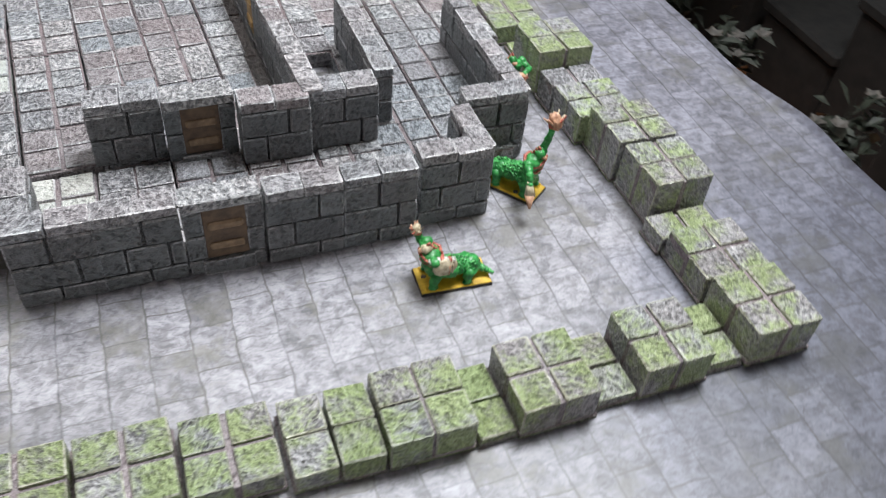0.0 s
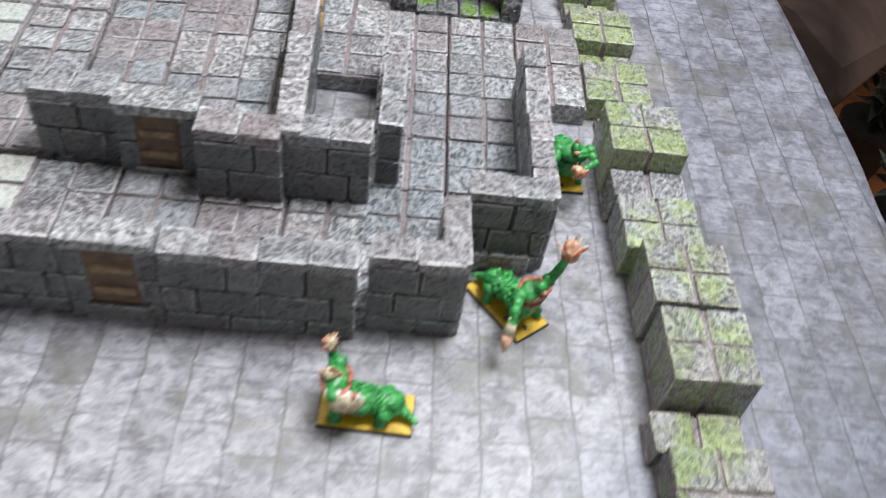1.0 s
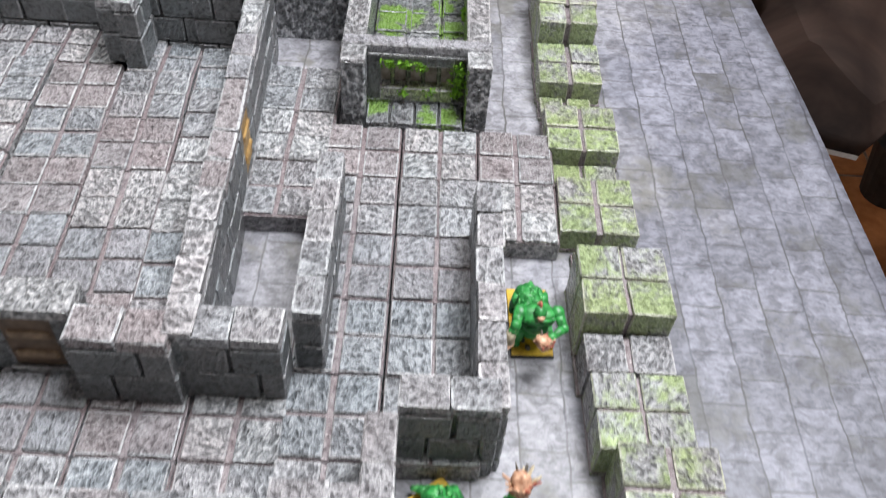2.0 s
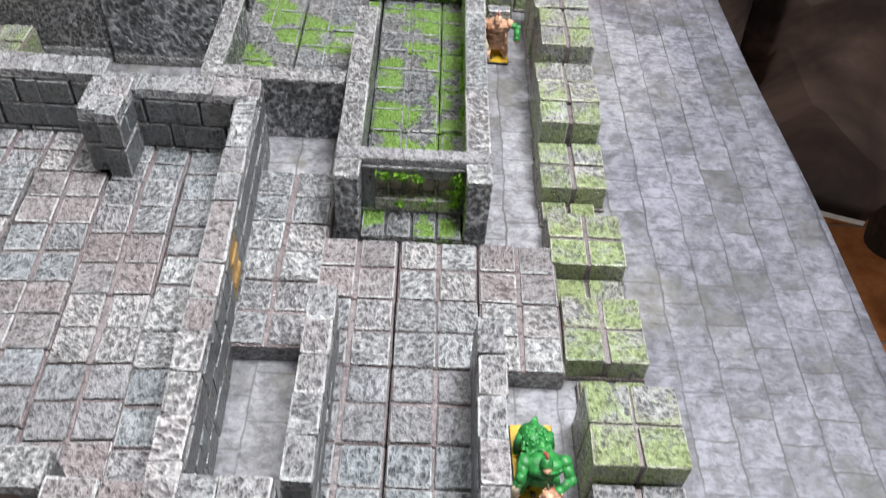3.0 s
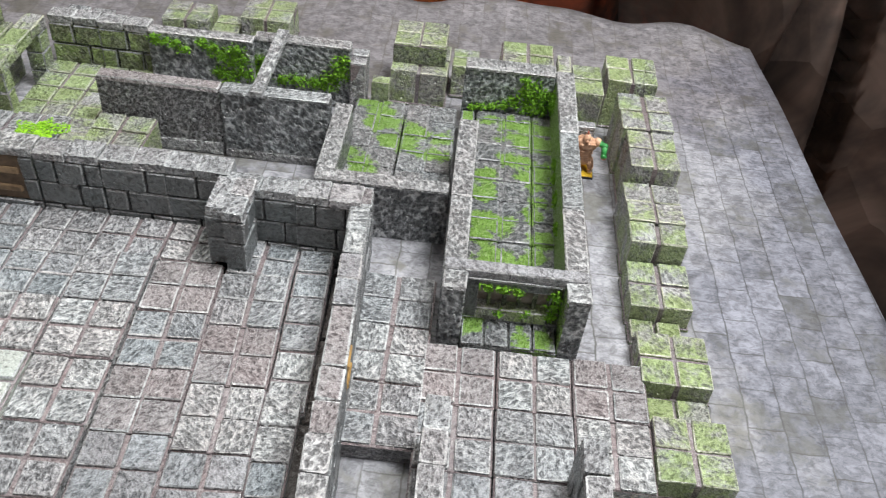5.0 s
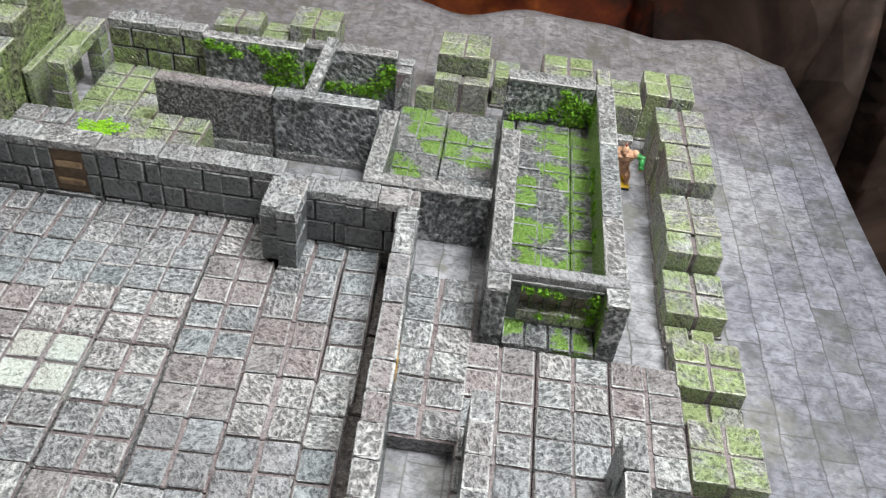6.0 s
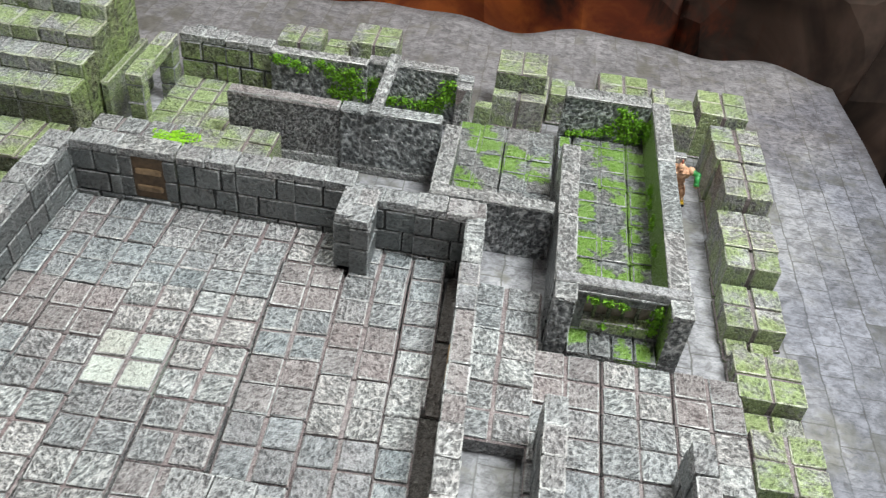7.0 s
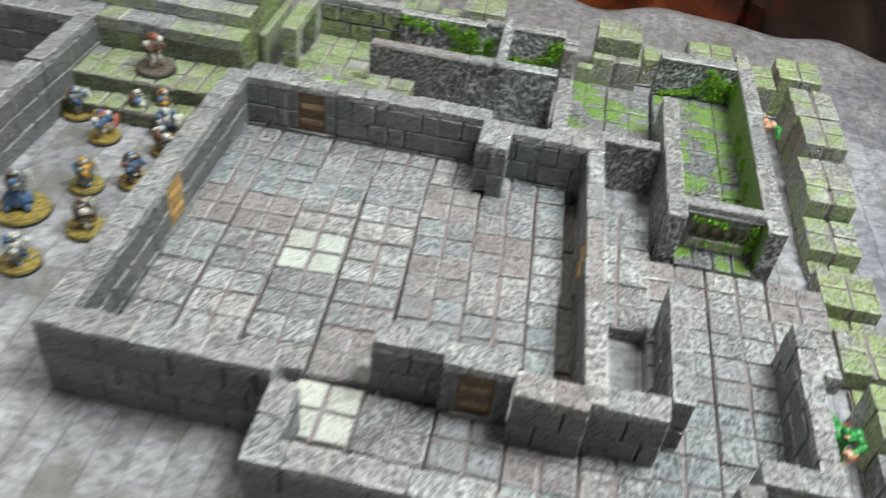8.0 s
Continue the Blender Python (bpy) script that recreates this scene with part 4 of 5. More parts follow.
for y, L in ((1.0, 3.2), (4.22, 3.96), (8.2, 3.95)):
    slab_wall(4.22, y, 90, L, 2.45, 0.6, MAT, label="chiselled slab wall with lime moss on its inner face", inner=LUSH)
floor_tile(0.3, 8.35, 0.06, LOOKS["v"], nx=1, w=0.57, d=3.25, label="narrow dark floor tile with lime moss paint", groove=JOINTDARK)
slab_wall(0.3, 11.65, 0, 3.28, 2.5, 0.7, MAT, label="chiselled slab wall overgrown with green flock moss")


# ---- the barred gate of the lime-moss chamber ----
for x in (0.32, 3.63):
    t = thing("gate_pillar", x, 0.3, MAT, 0, "square chiselled stone gate pillar with pale rough top", "pillar", "gate pillars")
    bm = bmesh.new()
    box(bm, 0, 0, 0, 0.62, 0.68, 2.42, 0.03, 0, None, 0.012, DICE)
    for f in bm.faces:
        f.material_index = 1 if x > 2 and f.normal.x < -0.7 else 0
    part("shaft", bm, (SLAB, LUSH), t)
    bm = bmesh.new()
    box(bm, -0.01, -0.01, 2.34, 0.63, 0.69, 2.5, 0.04, 0, 1, 0.02, DICE)
    part("top", bm, (SLABTOP, EDGE), t)
lintel = thing("lintel_beam", 0.3, 1.0, 1.6, 0, "smooth grey stone beam laid across the chamber", "beam")
bm = bmesh.new()
box(bm, 0, 0, 0, 3.97, 0.42, 0.28, 0.03, 0, 1, 0.01, DICE)
part("bar", bm, (PLAIN, EDGEDIM), lintel)
grate = thing("barred_window", 0.95, 1.02, 0.1, 0, "dark stone window frame with bars, overgrown with moss", "window frame")
for nm, c, skin in (("jamb", (0, 0, 0, 0.36, 0.3, 1.42), BRICK), ("jamb", (2.34, 0, 0, 2.68, 0.3, 1.42), SHADEMOSS), ("sill", (0.36, -0.06, 0, 2.34, 0.34, 0.42), MOSSIER), ("head", (0.36, -0.02, 1.14, 2.34, 0.3, 1.42), BRICK), ("ledge", (0, -0.05, 1.42, 2.68, 0.0, 1.52), SLABTOP)):
    bm = bmesh.new()
    box(bm, *c, 0.03, 0, 1, 0.012, DICE)
    part(nm, bm, (skin, EDGE if nm != "jamb" else EDGEDIM), grate)
for k in range(4):
    bm = bmesh.new()
    box(bm, 0.62 + 0.42 * k, 0.1, 0.4, 0.74 + 0.42 * k, 0.22, 1.17, 0.03, 0, None, 0.015, DICE)
    part("bar", bm, SHADEMOSS, grate)
bm = bmesh.new()
box(bm, 0.36, 0.36, 0, 2.34, 0.5, 1.3, 0.02)
part("shutter", bm, BROWNSTONE, grate, "brownish board behind the bars")
floor_tile(0.95, 0.05, 0.02, LOOKS["v"], nx=4, ny=1, w=2.66, d=0.97, label="dark doorstep tile of the gate with lime moss paint", groove=JOINTDARK)

# long beam lying across the two slab walls
t = thing("stone_beam", -6.38, 7.82, 1.97, 0, "pale grey stone beam laid across two walls", "beam")
bm = bmesh.new()
box(bm, -0.2, 0, 0, 0.22, 4.3, 0.24, 0.03, 0, 1, 0.015, DICE)
part("bar", bm, (LUMPY, EDGE), t)

# ---- border of mossy blocks: x, y (south-west corner), width, depth, top, looks ----
M1, M2, M3 = (MOSSY, MOSSEDGE), (MOSSIER, MOSSEDGE), (GREY, EDGE)
# east side, from north to south
stack(5.55, 12.5, 1.98, 2.0, 1.44, M2, 2, 2)
stack(4.35, 12.0, 1.15, 2.0, 1.1, M2, 1, 2)
stack(5.85, 9.55, 1.9, 2.35, 1.42, M1, 2, 2)
stack(5.95, 7.3, 1.75, 2.2, 1.40, M1, 2, 2)
stack(5.82, 5.2, 1.85, 2.0, 0.85, M1, 2, 2)
stack(5.78, 4.15, 1.85, 1.0, 0.86, M1, 2, 1)
stack(5.75, 2.05, 1.95, 2.0, 0.22, M1, 2, 2)
stack(5.8, 1.3, 1.6, 0.75, -0.3, M2, 2, 1)
stack(5.85, -0.68, 2.05, 1.95, 0.10, M2, 2, 2)
stack(5.9, -1.6, 1.9, 0.9, -0.38, M2, 2, 1)
stack(5.95, -3.75, 2.05, 2.05, 0.10, M1, 2, 2)
stack(6.3, -4.85, 1.65, 1.0, -0.4, M2, 2, 1)
stack(6.1, -6.9, 2.0, 1.98, 1.02, M1, 2, 2)
stack(6.12, -7.95, 2.0, 1.05, 0.4, M3, 2, 1)
stack(6.22, -9.75, 2.0, 1.8, 0.45, M1, 2, 2)
stack(6.45, -11.7, 2.0, 1.95, 0.88, M1, 2, 2)
stack(6.52, -13.72, 1.98, 2.0, 0.86, M1, 2, 2)
stack(6.22, -14.86, 2.0, 1.0, 0.0, M1, 2, 1)
stack(6.35, -16.8, 2.1, 2.0, 0.32, M1, 2, 2)
stack(6.35, -18.92, 1.95, 2.1, 0.55, M1, 2, 2)
# south side, from east to west
stack(5.15, -18.85, 1.2, 1.9, -0.28, M1, 1, 2)
stack(3.3, -18.98, 1.95, 1.9, 0.45, M1, 2, 2)
stack(2.2, -19.0, 1.1, 1.95, -0.3, M2, 1, 2)
stack(0.2, -19.15, 2.0, 2.05, 0.33, M1, 2, 2)
stack(-0.75, -19.1, 0.95, 2.0, -0.3, M2, 1, 2)
stack(-2.75, -19.08, 2.0, 1.98, 0.33, M1, 2, 2)
stack(-3.75, -19.05, 1.0, 2.0, 0.05, M2, 1, 2)
stack(-4.8, -19.0, 1.05, 2.0, -0.02, M1, 1, 2)
stack(-6.85, -18.85, 2.0, 2.0, -0.03, M1, 2, 2)
stack(-8.9, -18.7, 2.02, 2.02, 0.0, M1, 2, 2)
stack(-10.95, -18.6, 2.02, 2.02, -0.02, M2, 2, 2)
# broken blocks along the north
stack(-2.55, 12.5, 2.25, 2.4, 0.82, M2, 2, 2)
stack(1.55, 12.45, 2.05, 1.95, 0.95, M2, 2, 2)
stack(-0.28, 13.4, 1.1, 1.5, 0.75, M1, 1, 2)
stack(0.9, 13.0, 1.0, 1.0, 0.3, M2, 1, 1)
stack(-12.15, 15.2, 2.0, 1.6, 0.45, M1, 2, 2)
stack(-10.1, 15.0, 1.2, 1.5, 0.2, M1, 1, 2)
stack(-8.95, 15.3, 2.1, 1.9, 0.8, M1, 2, 2)
stack(-6.6, 15.2, 1.0, 0.9, -0.2, M2, 1, 1)
stack(-3.95, 11.5, 0.7, 1.2, 1.5, M3, 1, 2)
stack(-3.2, 11.95, 0.8, 0.6, 0.5, M1, 1, 1)
stack(-14.9, 12.25, 1.9, 1.3, 1.45, M3, 2, 1)
stack(3.65, 12.3, 0.6, 1.3, 1.7, M1, 1, 1)
stack(4.5, 11.2, 0.9, 0.5, 0.1, M3, 1, 1)
for x, y in ((-2.5, 13.1), (1.58, 12.5)):
    floor_tile(x, y, 1.65 if x < 0 else 1.6, M2, 2, 2, 2.02, 1.9, 0.83 if x < 0 else 0.96, 0, "grey stone terrain block stained with green moss", "terrain_block", "border blocks", JOINT, SHADEMOSS)

# ---- mossy stairs and the ruined gateway in the north-west ----
stairs = thing("staircase", -16.6, 4.4, MAT, 0, "broad stone staircase stained with green moss", "staircase")
TREADS = (1.86, 2.91, 3.95, 5.22, 6.3, 7.4)
for k, (y0, y1) in enumerate(zip(TREADS, TREADS[1:])):
    top = 2.02 + 0.553 * k - MAT
    bm = bmesh.new()
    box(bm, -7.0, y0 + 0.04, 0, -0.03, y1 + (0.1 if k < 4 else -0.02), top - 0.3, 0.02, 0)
    # riser painted with the shade-toned moss, darker than the treads
    part("riser", bm, SHADEMOSS, stairs)
    for i in range(7):
        me = block_mesh(0.96, y1 - y0 + 0.07, 0.54, ((MOSSY, MOSSEDGE), (MOSSIER, MOSSEDGE), (MOSSY, MOSSEDGE), (GREY, EDGEDIM))[DICE.randrange(4)], DICE.randrange(3))
        piece("step_block", me, stairs, -0.5 - i, (y0 + y1) / 2 + 0.035 + DICE.uniform(-0.03, 0.03), top - 0.54 + DICE.uniform(-0.015, 0.015))
    bm = bmesh.new()
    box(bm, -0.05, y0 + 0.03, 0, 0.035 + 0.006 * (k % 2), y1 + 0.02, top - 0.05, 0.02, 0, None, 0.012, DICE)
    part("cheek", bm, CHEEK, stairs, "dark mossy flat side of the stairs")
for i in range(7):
    me = block_mesh(0.97, 0.5, 2.05, (SHADEMOSS, EDGEDIM), DICE.randrange(3))
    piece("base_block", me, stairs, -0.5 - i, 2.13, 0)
for i in range(4):
    for y, d, z in ((4.0, 2.25, 0.72), (2.95, 1.05, 0.05)):
        floor_tile(-23.75 + 1.75 * i, y, z, M2 if (i + int(y)) % 2 else M1, 2, 2 if d > 1.5 else 1, 1.73, d, MAT, 0, "mossy stone landing tile at the foot of stairs", "dungeon_tile", "dungeon tiles", JOINT, SHADEMOSS)
wall_section(-22.7, -2.0, 90, 4.2, 2.65, 0.6, MAT, style=0)
wall_section(-22.7, 2.3, 90, 4.2, 2.65, 0.6, MAT, style=2)
wall_section(-27.35, 5.95, 0, 4.0, 2.65, 0.6, MAT, style=1)
slab_wall(-16.2, 8.1, 90, 3.6, 2.13, 0.26, MAT, label="upright mossy stone slab beside the stairs", mats=(MOSSIER, MOSSEDGE), top=(MOSSIER, MOSSEDGE))
gate = thing("stone_gateway", -15.5, 8.1, MAT, 0, "mossy stone gateway of stacked blocks with a lintel", "gateway")
for y0, y1 in ((0, 0.55), (2.75, 3.45)):
    for k in range(3):
        me = block_mesh(0.62, y1 - y0 - 0.03, 0.72, (MOSSIER, EDGEDIM), DICE.randrange(3))
        piece("post_block", me, gate, 0.3, (y0 + y1) / 2, 0.735 * k)
for k in range(3):
    me = block_mesh(0.66, 1.12, 0.44, (MOSSIER if k == 1 else MOSSY, MOSSEDGE), k)
    piece("lintel_block", me, gate, 0.3, 0.58 + 1.15 * k, 2.2)
# these walls stand in shade; the darker cheek stone carries that shade
wall_section(-14.9, 11.75, 0, 1.85, 2.6, 0.55, MAT, mats=(CHEEK, EDGEDIM), style=0, label="mossy brick wall section, toned dark as in shade")
wall_section(-13.05, 11.7, 0, 1.85, 2.6, 0.55, MAT, mats=(CHEEK, EDGEDIM), style=1, label="mossy brick wall section, toned dark as in shade")


# ---- flock moss on the slab walls ----
def flock(x, y, z, blobs, label, seed, facing="y"):
    """Clumps of flock glued to a wall: many small leaf grains in ragged patches; blobs: (along, up, radius)."""
    rng = random.Random(seed)
    bm = bmesh.new()
    for bx, bz, r in blobs:
        r *= 1.12
        for _ in range(int(520 * r * r) + 60):
            a, q = rng.uniform(0, 6.283), r * math.sqrt(rng.random()) * (0.75 + 0.35 * math.sin(3 * rng.uniform(0, 6.283)))
            s, out = rng.uniform(0.018, 0.05), abs(rng.gauss(0, 0.05))
            c = Vector((bx + q * math.cos(a), -out - 0.01, bz + q * math.sin(a) * 0.8))
            if facing == "x":
                c = Vector((-out - 0.01, c.x, c.z))
            e = [c + Vector([rng.gauss(0, s) for _ in range(3)]) for _ in range(4)]
            vs = [bm.verts.new(p) for p in e]
            for tri in ((0, 1, 2), (0, 2, 3), (0, 3, 1), (1, 3, 2)):
                bm.faces.new([vs[k] for k in tri])
    ob = new("moss_clump", scaled_mesh("moss_clump", bm, (TUFT,)))
    ob.location = at(x, y, z)
    return tagged(ob, label, "moss", kind="stuff")


flock(-11.2, 11.5, 0, ((0.25, 1.6, 0.3), (0.6, 1.5, 0.28), (1.0, 1.5, 0.25), (1.3, 1.35, 0.22), (2.0, 1.62, 0.28), (2.3, 1.5, 0.4), (2.7, 1.2, 0.45), (3.2, 1.45, 0.4), (3.3, 1.0, 0.5), (3.45, 0.55, 0.4), (2.9, 0.4, 0.4), (2.5, 0.55, 0.3)), "bright green flock moss glued to a slab wall", 1)
flock(-7.4, 11.8, 0, ((3.2, 1.3, 0.42), (3.1, 0.8, 0.55), (2.7, 0.4, 0.5), (2.1, 0.3, 0.42), (1.5, 0.35, 0.35), (1.0, 0.3, 0.3), (0.2, 1.0, 0.35), (0.15, 0.5, 0.35)), "bright green flock moss glued to a slab wall", 2)
flock(0.3, 11.65, 0, ((2.2, 1.55, 0.22), (2.5, 1.25, 0.4), (2.25, 0.95, 0.42), (2.8, 0.8, 0.5), (2.9, 0.35, 0.4), (2.4, 0.45, 0.42), (3.05, 1.05, 0.3), (1.9, 0.6, 0.3), (1.5, 0.42, 0.25), (1.1, 0.32, 0.22), (0.7, 0.25, 0.2), (0.4, 0.2, 0.15)), "bright green flock moss glued to a slab wall", 3)
flock(0.95, 1.03, 0.1, ((0.6, 1.2, 0.2), (1.0, 1.22, 0.2), (1.4, 1.15, 0.24), (2.45, 1.1, 0.26), (2.5, 0.7, 0.26), (2.4, 0.35, 0.2), (1.0, 0.3, 0.16), (1.7, 0.3, 0.16)), "dark green flock moss on a barred window", 4)
flock(3.64, 6.5, 0.1, ((1.2, 0.7, 0.25), (0.6, 0.5, 0.25), (-0.6, 0.6, 0.3), (-2.0, 0.6, 0.25), (4.6, 1.0, 0.4), (5.0, 0.6, 0.4)), "green flock moss on a chamber wall", 5, "x")
# a smear of lime flock across two tiles of the court
rng = random.Random(77)
bm = bmesh.new()
for k in range(2600):
    a = rng.uniform(0, 6.283)
    reach = 0.62 + 0.2 * math.sin(2 * a + 1) + 0.16 * math.sin(5 * a) + 0.1 * math.sin(9 * a + 2)
    q = reach * math.sqrt(rng.random())
    c = Vector((q * math.cos(a) * 1.05, q * math.sin(a), 0.02 + rng.uniform(0, 0.035)))
    vs = [bm.verts.new(c + Vector((rng.gauss(0, 0.03), rng.gauss(0, 0.03), rng.gauss(0, 0.012)))) for _ in range(3)]
    bm.faces.new(vs)
ob = new("moss_smear", scaled_mesh("moss_smear", bm, (TUFTBRIGHT,)))
ob.location = at(-13.35, 6.85, 0.40)
tagged(ob, "bright lime green moss smear on court tiles", "moss", kind="stuff")


# ---- painted miniatures ----
def lump(bm, c, r, slot, rng, turn=(0, 0, 0), rough=0.12, sub=2):
    made = bmesh.ops.create_icosphere(bm, subdivisions=sub, radius=1.0)["verts"]
    m = Matrix.Translation(c) @ Euler([radians(a) for a in turn]).to_matrix().to_4x4() @ Matrix.Diagonal((*r, 1))
    for v in made:
        v.co = m @ (v.co * (1 + rng.uniform(-rough, rough)))
    for f in {f for v in made for f in v.link_faces}:
        f.material_index, f.smooth = slot, True


def limb(bm, a, b, r0, r1, slot, rng, n=8):
    a, b = Vector(a), Vector(b)
    made = bmesh.ops.create_cone(bm, segments=n, radius1=r0, radius2=r1, depth=(b - a).length, cap_ends=True)["verts"]
    bmesh.ops.transform(bm, matrix=Matrix.Translation((a + b) / 2) @ (b - a).to_track_quat("Z", "Y").to_matrix().to_4x4(), verts=made)
    for v in made:
        v.co += Vector([rng.uniform(-0.012, 0.012) for _ in range(3)])
    for f in {f for v in made for f in v.link_faces}:
        f.material_index, f.smooth = slot, True


def beast(x, y, rz, right, left, seed, label, tail=0.0, shield=True, skin=2, head=2, knob=1.0, low=1.0, body=2, arm=0):
    """A four-legged scaly warrior on an oblong base, facing +x: base, body, tail, torso, head, arms, weapon in one mesh; right, left: elbow and fist."""
    rng = random.Random(seed)
    bm = bmesh.new()
    box(bm, -0.96, -0.48, 0, 0.96, 0.48, 0.08, 0.0, 1)
    box(bm, -0.945, -0.465, 0.08, 0.945, 0.465, 0.115, 0.012, 0)
    for k in range(3):
        lump(bm, (0.35 + 0.2 * k, -0.3 + 0.1 * k, 0.13), (0.09, 0.07, 0.04), 6, rng, sub=1)
    for k in range(6):
        u = k / 5
        lump(bm, (0.5 - 0.98 * u, 0.06 * math.sin(u * 5), 0.68 - 0.12 * u), (0.27, 0.34 - 0.07 * u, 0.36 - 0.09 * u), body, rng, (0, 0, 0), 0.1, 3)
    for k in range(130):
        u, a = rng.random(), rng.uniform(-1.5, 1.5)
        lump(bm, (0.45 - 1.0 * u, (0.36 - 0.1 * u) * math.sin(a), 0.66 - 0.1 * u + (0.36 - 0.1 * u) * math.cos(a)), (0.06, 0.045, 0.035), body if k % 4 else (7 if body == 2 else 3), rng, (rng.uniform(-20, 20), rng.uniform(-20, 20), 0), 0.2, 1)
    for k in range(9):
        u = k / 8
        lump(bm, (-0.55 - 0.45 * u, tail * u * u, 0.52 - 0.36 * u + 0.12 * u * u), (0.07, 0.25 - 0.19 * u, 0.23 - 0.17 * u), 7 if k % 3 == 1 and body == 2 else body, rng, sub=2)
    for sx, sy in ((0.5, 0.24), (0.5, -0.24), (-0.42, 0.24), (-0.42, -0.24)):
        limb(bm, (sx, sy, 0.62), (sx + 0.14, sy * 1.45, 0.34), 0.17, 0.12, body, rng)
        limb(bm, (sx + 0.14, sy * 1.45, 0.36), (sx + 0.05, sy * 1.5, 0.14), 0.11, 0.08, body, rng)
        lump(bm, (sx + 0.13, sy * 1.5, 0.16), (0.15, 0.11, 0.06), body, rng, sub=1)
        for c in (-0.07, 0, 0.07):
            lump(bm, (sx + 0.27, sy * 1.5 + c, 0.145), (0.05, 0.025, 0.03), 0, rng, sub=1)
    lump(bm, (0.60, 0, 1.02), (0.26, 0.30, 0.34), skin, rng, (0, 0, 0), 0.1, 3)
    lump(bm, (0.66, 0, 1.38), (0.27, 0.40, 0.26), skin, rng, (0, 0, 0), 0.1, 3)
    for ring, (zz, rr) in enumerate(((1.18, 0.31), (1.42, 0.36))):
        for k in range(9):
            a, b = k * 0.698, (k + 1) * 0.698
            limb(bm, (0.64 + rr * 0.8 * math.cos(a), rr * 1.1 * math.sin(a), zz + 0.08 * math.sin(a * 2 + ring)), (0.64 + rr * 0.8 * math.cos(b), rr * 1.1 * math.sin(b), zz + 0.08 * math.sin(b * 2 + ring)), 0.045, 0.045, 4 if seed < 3 else body, rng, 6)
    lump(bm, (0.76, 0, 1.68), (0.16, 0.14, 0.16), head, rng)
    lump(bm, (0.89, 0, 1.62), (0.11, 0.10, 0.08), 3, rng, sub=1)
    for k in range(6):
        lump(bm, (0.72 - 0.06 * k, 0, 1.88 - 0.10 * k), (0.06, 0.035, 0.10), 4, rng, (0, -35, 0), sub=1)
    for sy in (0.40, -0.40):
        lump(bm, (0.64, sy, 1.48), (0.17, 0.15, 0.16), skin, rng, sub=2)
    for sy, (elbow, fist) in ((0.42, left), (-0.42, right)):
        elbow, fist = Vector(elbow), Vector(fist)
        tone = arm if arm and sy > 0 else skin
        limb(bm, (0.64, sy, 1.48), elbow, 0.13, 0.10, tone, rng)
        lump(bm, elbow, (0.12, 0.12, 0.12), tone, rng, sub=2)
        limb(bm, elbow, fist, 0.11, 0.085, tone, rng)
        lump(bm, fist, (0.11, 0.11, 0.11), tone, rng, sub=2)
    elbow, fist = (Vector(p) for p in left)
    d = (fist - elbow).normalized()
    crown = fist + d * 0.2 * knob
    lump(bm, crown, (0.13 * knob, 0.13 * knob, 0.22 * knob), 5 if shield else 3, rng, (rng.uniform(-25, 25), rng.uniform(-25, 25), 0), 0.16, 3)
    for k in range(16):
        a, tilt = k * 2.4, rng.uniform(0.2, 1.0)
        side = Vector((math.cos(a), math.sin(a), tilt)).normalized()
        limb(bm, crown - Vector((0, 0, 0.12 * knob)) + side * 0.05, crown + side * rng.uniform(0.16, 0.3) * knob, 0.05 * knob, 0.015, (3, 5, 3, 4, 6)[k % 5], rng, 5)
    lump(bm, crown - d * 0.12 * knob, (0.14 * knob, 0.14 * knob, 0.06 * knob), 4, rng, sub=1)
    elbow, fist = (Vector(p) for p in right)
    if shield:
        lump(bm, fist + Vector((-0.06, 0.06, 0.02)), (0.34, 0.15, 0.38), 5, rng, (0, 25, 12), 0.07, 3)
        for k in range(7):
            a = -0.2 + 0.28 * k
            lump(bm, fist + Vector((-0.28 + 0.1 * k, 0.02, 0.30 + 0.06 * math.sin(a * 2))), (0.07, 0.11, 0.05), 4 if k % 2 else 8, rng, sub=1)
        for k in range(5):
            limb(bm, fist + Vector((-0.22 + 0.08 * k, 0.17, -0.24 + 0.03 * abs(k - 2))), fist + Vector((-0.22 + 0.08 * k, 0.17, 0.24 - 0.03 * abs(k - 2))), 0.028, 0.028, 3 if k % 2 else 5, rng, 5)
    else:
        d = (fist - elbow).normalized()
        limb(bm, fist - d * 0.1, fist + d * 0.34, 0.08, 0.16, 5, rng)
        limb(bm, fist + d * 0.32, fist + d * 0.72, 0.16, 0.03, 3, rng)
    for v in bm.verts:
        if v.co.z > 0.12:
            v.co.z = 0.12 + (v.co.z - 0.12) * low
    ob = new("painted_miniature", scaled_mesh("painted_miniature", bm, (YELLOW, BLACK, GREENSKIN, FLESH, RED, BONE, EARTH, GREENLIGHT, IVORY)))
    ob.matrix_world = Matrix.Translation(at(x, y, MAT)) @ pose(0, 0, 0, 0, 0, rz)
    return tagged(ob, label, "miniature figure", "green miniatures")


beast(0.52, -14.06, 177, ((0.6, 0.4, 1.2), (0.44, 0.36, 1.22)), ((0.78, -0.52, 1.45), (0.82, -0.58, 1.62)), 1, "green painted four-legged miniature with bone shield on yellow base", 0.25, True, 2, 5, 0.95, 0.72)
beast(3.5, -10.98, -52, ((0.85, -0.72, 1.4), (0.95, -0.85, 1.18)), ((0.70, 0.58, 1.85), (0.74, 0.66, 2.2)), 2, "green painted four-legged miniature raising an arm, on yellow base", -0.2, False, 2, 2, 1.35, 0.9)
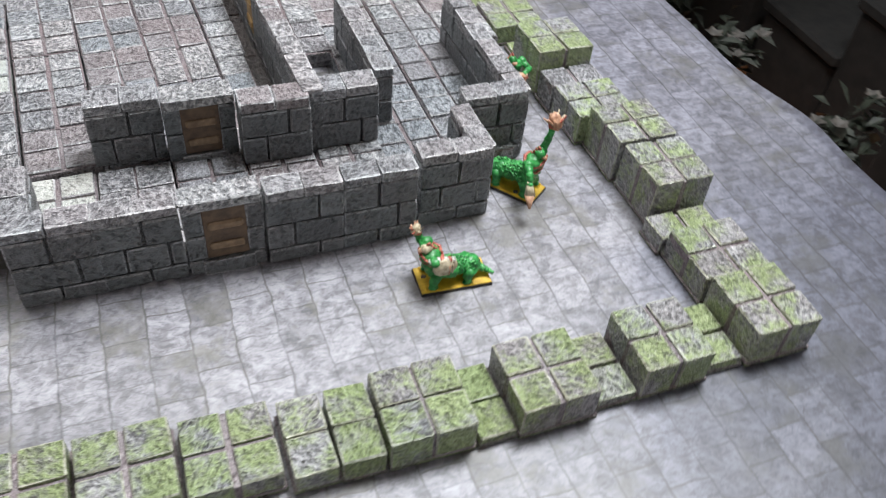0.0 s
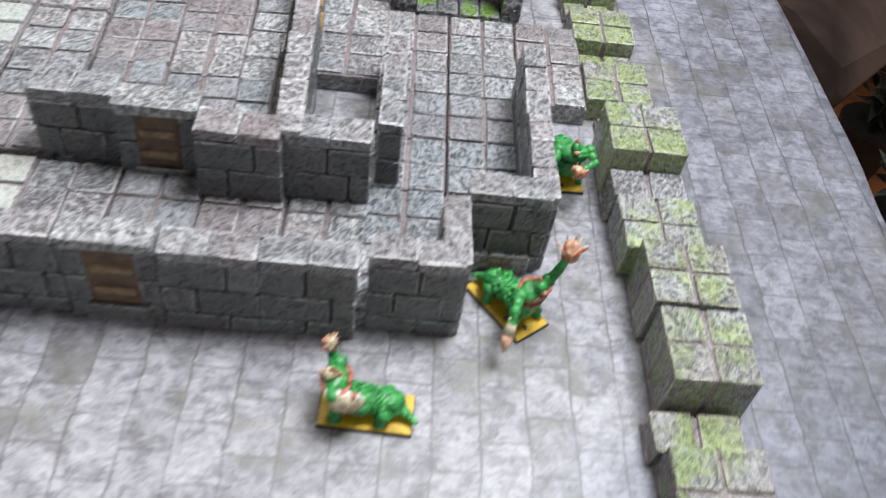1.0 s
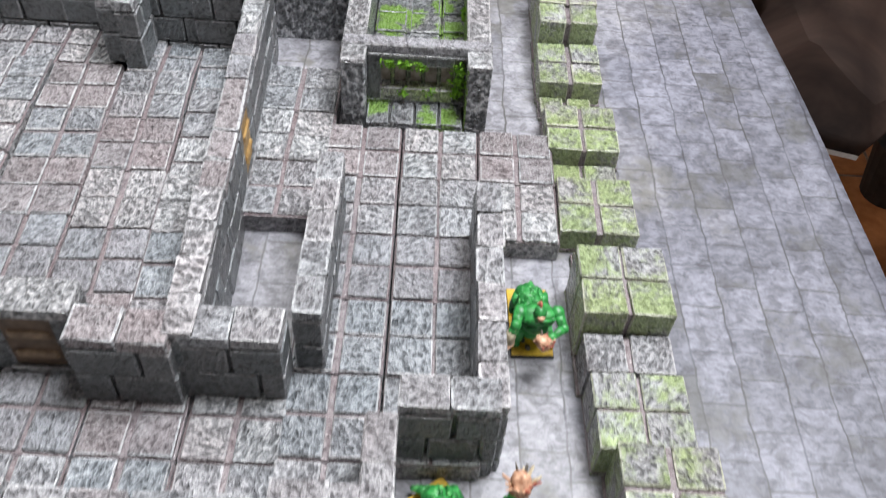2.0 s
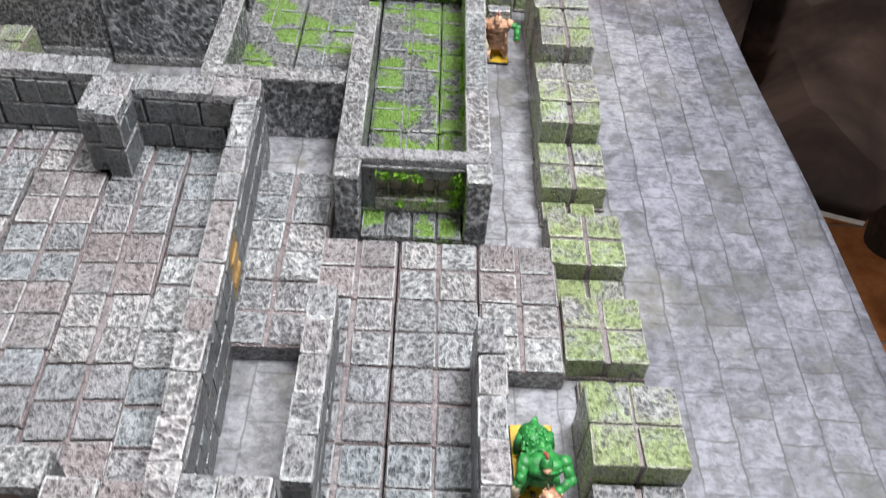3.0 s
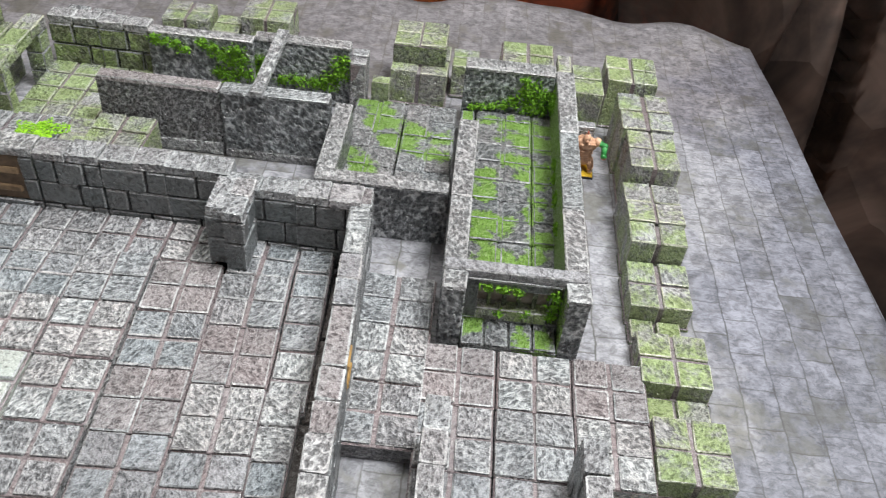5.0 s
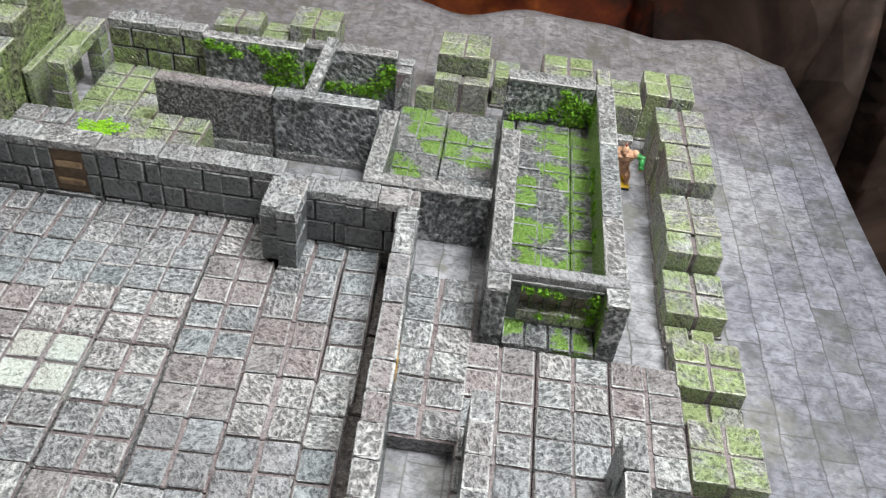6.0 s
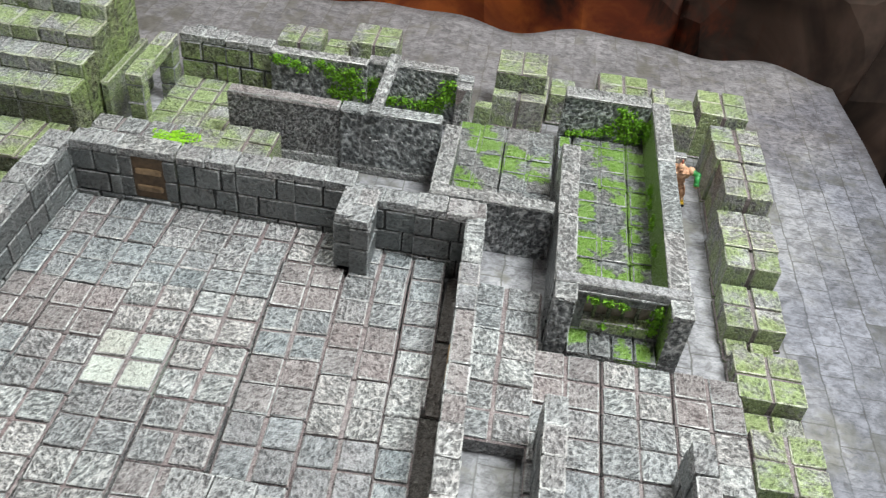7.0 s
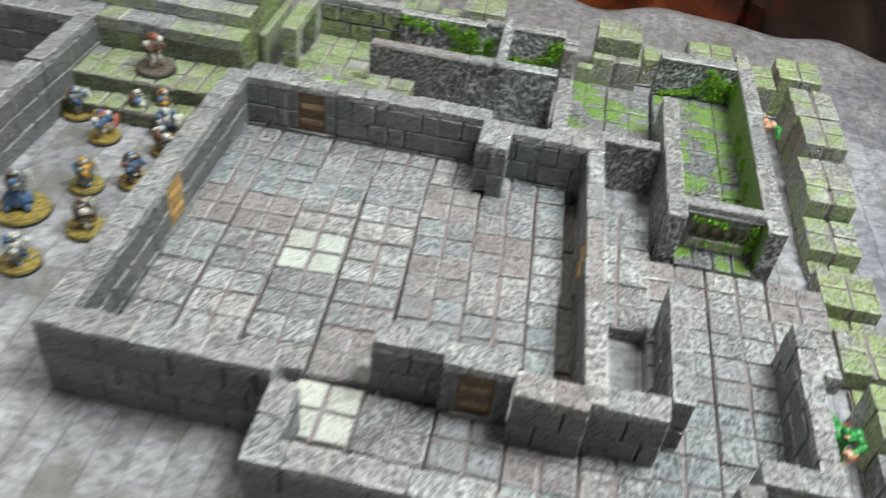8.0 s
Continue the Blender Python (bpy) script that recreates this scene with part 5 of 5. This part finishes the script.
beast(5.2, -6.0, -88, ((0.95, -0.5, 1.4), (1.0, -0.55, 1.25)), ((0.98, 0.52, 1.35), (1.2, 0.25, 1.32)), 3, "green painted four-legged miniature on yellow base beside a wall", 0.1, False, 2, 2, 1.2, 0.85)
beast(4.78, 10.05, -92, ((0.9, -0.5, 1.3), (1.05, -0.4, 1.0)), ((0.78, 0.66, 1.42), (0.98, 0.66, 1.12)), 4, "flesh and green painted miniature on yellow base in an alley", 0.1, False, 3, 3, 0.35, 0.95, 3, 2)


def soldier(x, y, z, rz, r, tall, tones, seed, label, shield=False, beast_body=False):
    """A foot soldier on a round base: boots, legs, torso, shoulder plates, head, arms, shield or blade in one mesh."""
    rng = random.Random(seed)
    bm = bmesh.new()
    for zz, rr, s in ((0.0, r, 1), (0.09, r * 0.95, 0)):
        made = bmesh.ops.create_cone(bm, segments=28, radius1=rr, radius2=rr * 0.97, depth=0.09, cap_ends=True)["verts"]
        bmesh.ops.translate(bm, verts=made, vec=(0, 0, zz + 0.045))
        for f in {f for v in made for f in v.link_faces}:
            f.material_index = s
    k = tall
    if beast_body:
        lump(bm, (-0.1, 0, 0.5 * k), (0.5, 0.34, 0.34), 3, rng)
        for sx in (0.25, -0.4):
            for sy in (0.2, -0.2):
                limb(bm, (sx, sy, 0.4 * k), (sx, sy * 1.3, 0.18), 0.12, 0.08, 3, rng)
        zt = 0.35 * k
    else:
        zt = 0.0
        for sy in (0.14, -0.14):
            limb(bm, (0.02, sy, 0.62 * k), (0.05, sy * 1.4, 0.2), 0.13, 0.11, 3, rng)
            lump(bm, (0.1, sy * 1.4, 0.22), (0.15, 0.1, 0.08), 5, rng, sub=1)
    lump(bm, (0, 0, zt + 0.78 * k), (0.2, 0.25, 0.26 * k), 2, rng)
    lump(bm, (0, 0, zt + 0.60 * k), (0.22, 0.26, 0.10), 5, rng, sub=1)
    lump(bm, (0.04, 0, zt + 1.13 * k), (0.13, 0.13, 0.15), 4, rng)
    lump(bm, (0.0, 0, zt + 1.2 * k), (0.15, 0.14, 0.10), 2, rng, sub=1)
    for sy in (0.3, -0.3):
        lump(bm, (0, sy, zt + 0.95 * k), (0.16, 0.14, 0.15), 3, rng, sub=1)
        limb(bm, (0, sy, zt + 0.92 * k), (0.28, sy * 1.1, zt + 0.70 * k), 0.1, 0.08, 2, rng)
    limb(bm, (0.26, -0.33, zt + 0.5 * k), (0.46, -0.36, zt + 1.25 * k), 0.05, 0.03, 6, rng, 6)
    if shield:
        lump(bm, (0.32, 0.38, zt + 0.72 * k), (0.07, 0.24, 0.30), 4, rng, (0, 0, 25))
    lump(bm, (-0.2, 0, zt + 0.85 * k), (0.12, 0.24, 0.34), 5, rng)
    for _ in range(46):
        a, h = rng.uniform(0, 6.283), rng.uniform(0.3, 1.2)
        rad = 0.26 if h < 1.0 else 0.15
        lump(bm, (rad * math.cos(a), rad * 1.15 * math.sin(a), zt + h * k), [rng.uniform(0.025, 0.075) for _ in range(3)], rng.choice((2, 3, 3, 5, 5, 6, 6, 4)), rng, (rng.uniform(-60, 60), rng.uniform(-60, 60), 0), 0.25, 1)
    for _ in range(12):
        a, q = rng.uniform(0, 6.283), r * 0.85 * math.sqrt(rng.random())
        lump(bm, (q * math.cos(a), q * math.sin(a), 0.185), (0.06, 0.05, 0.025), rng.choice((0, 0, 5)), rng, (0, 0, 0), 0.25, 1)
    ob = new("painted_miniature", scaled_mesh("painted_miniature", bm, (tones[0], BLACK, *tones[1:], STEEL)))
    ob.matrix_world = Matrix.Translation(at(x, y, z)) @ pose(0, 0, 0, 0, 0, rz)
    return tagged(ob, label, "miniature figure", "miniatures by the west wall")


SQUAD = (
    (-22.1, 3.05, -0.65, 10, 0.62, 1.0, (MUSTARD, BLUE, STEEL, IVORY, LEATHER), True, False), (-20.45, 1.85, -0.65, -20, 0.62, 1.0, (MUSTARD, BLUE, IVORY, RED, GOLD), True, False),
    (-19.85, 3.55, -0.65, 30, 0.62, 1.0, (MUSTARD, IVORY, BLUE, IVORY, LEATHER), False, False), (-18.95, 4.0, -0.65, 0, 0.5, 1.0, (MUSTARD, GOLD, BLUE, IVORY, LEATHER), True, False),
    (-18.0, 1.65, -0.65, 60, 0.5, 0.9, (MUSTARD, IVORY, IVORY, BLUE, LEATHER), False, False), (-18.35, 2.8, -0.65, -40, 0.5, 0.95, (MUSTARD, IVORY, BLUE, IVORY, STEEL), True, False),
    (-19.6, -1.15, -0.65, 15, 0.62, 1.0, (MUSTARD, GOLD, STEEL, IVORY, BLUE), True, False), (-18.15, -0.45, -0.65, -15, 0.6, 1.05, (MUSTARD, BLUE, LEATHER, IVORY, LEATHER), False, False),
    (-20.9, -3.0, -0.65, 20, 0.95, 1.1, (MUSTARD, STEEL, BLUE, IVORY, LEATHER), True, True), (-18.5, -3.3, -0.65, 40, 0.68, 1.05, (MUSTARD, LEATHER, IVORY, IVORY, EARTH), True, False),
    (-19.6, -5.4, -0.65, 0, 0.68, 1.0, (MUSTARD, IVORY, STEEL, IVORY, BLUE), False, False), (-19.7, 5.1, 0.74, -30, 0.8, 1.28, (EARTH, LEATHER, IVORY, RED, LEATHER), False, False),
)
for k, (x, y, z, rz, r, tall, tones, shield, big) in enumerate(SQUAD):
    soldier(x, y, z, rz, r, tall, tones, 20 + k, "painted gaming miniature in " + " and ".join(m.name.split("_")[0] for m in tones[1:3]) + " on a round base", shield, big)
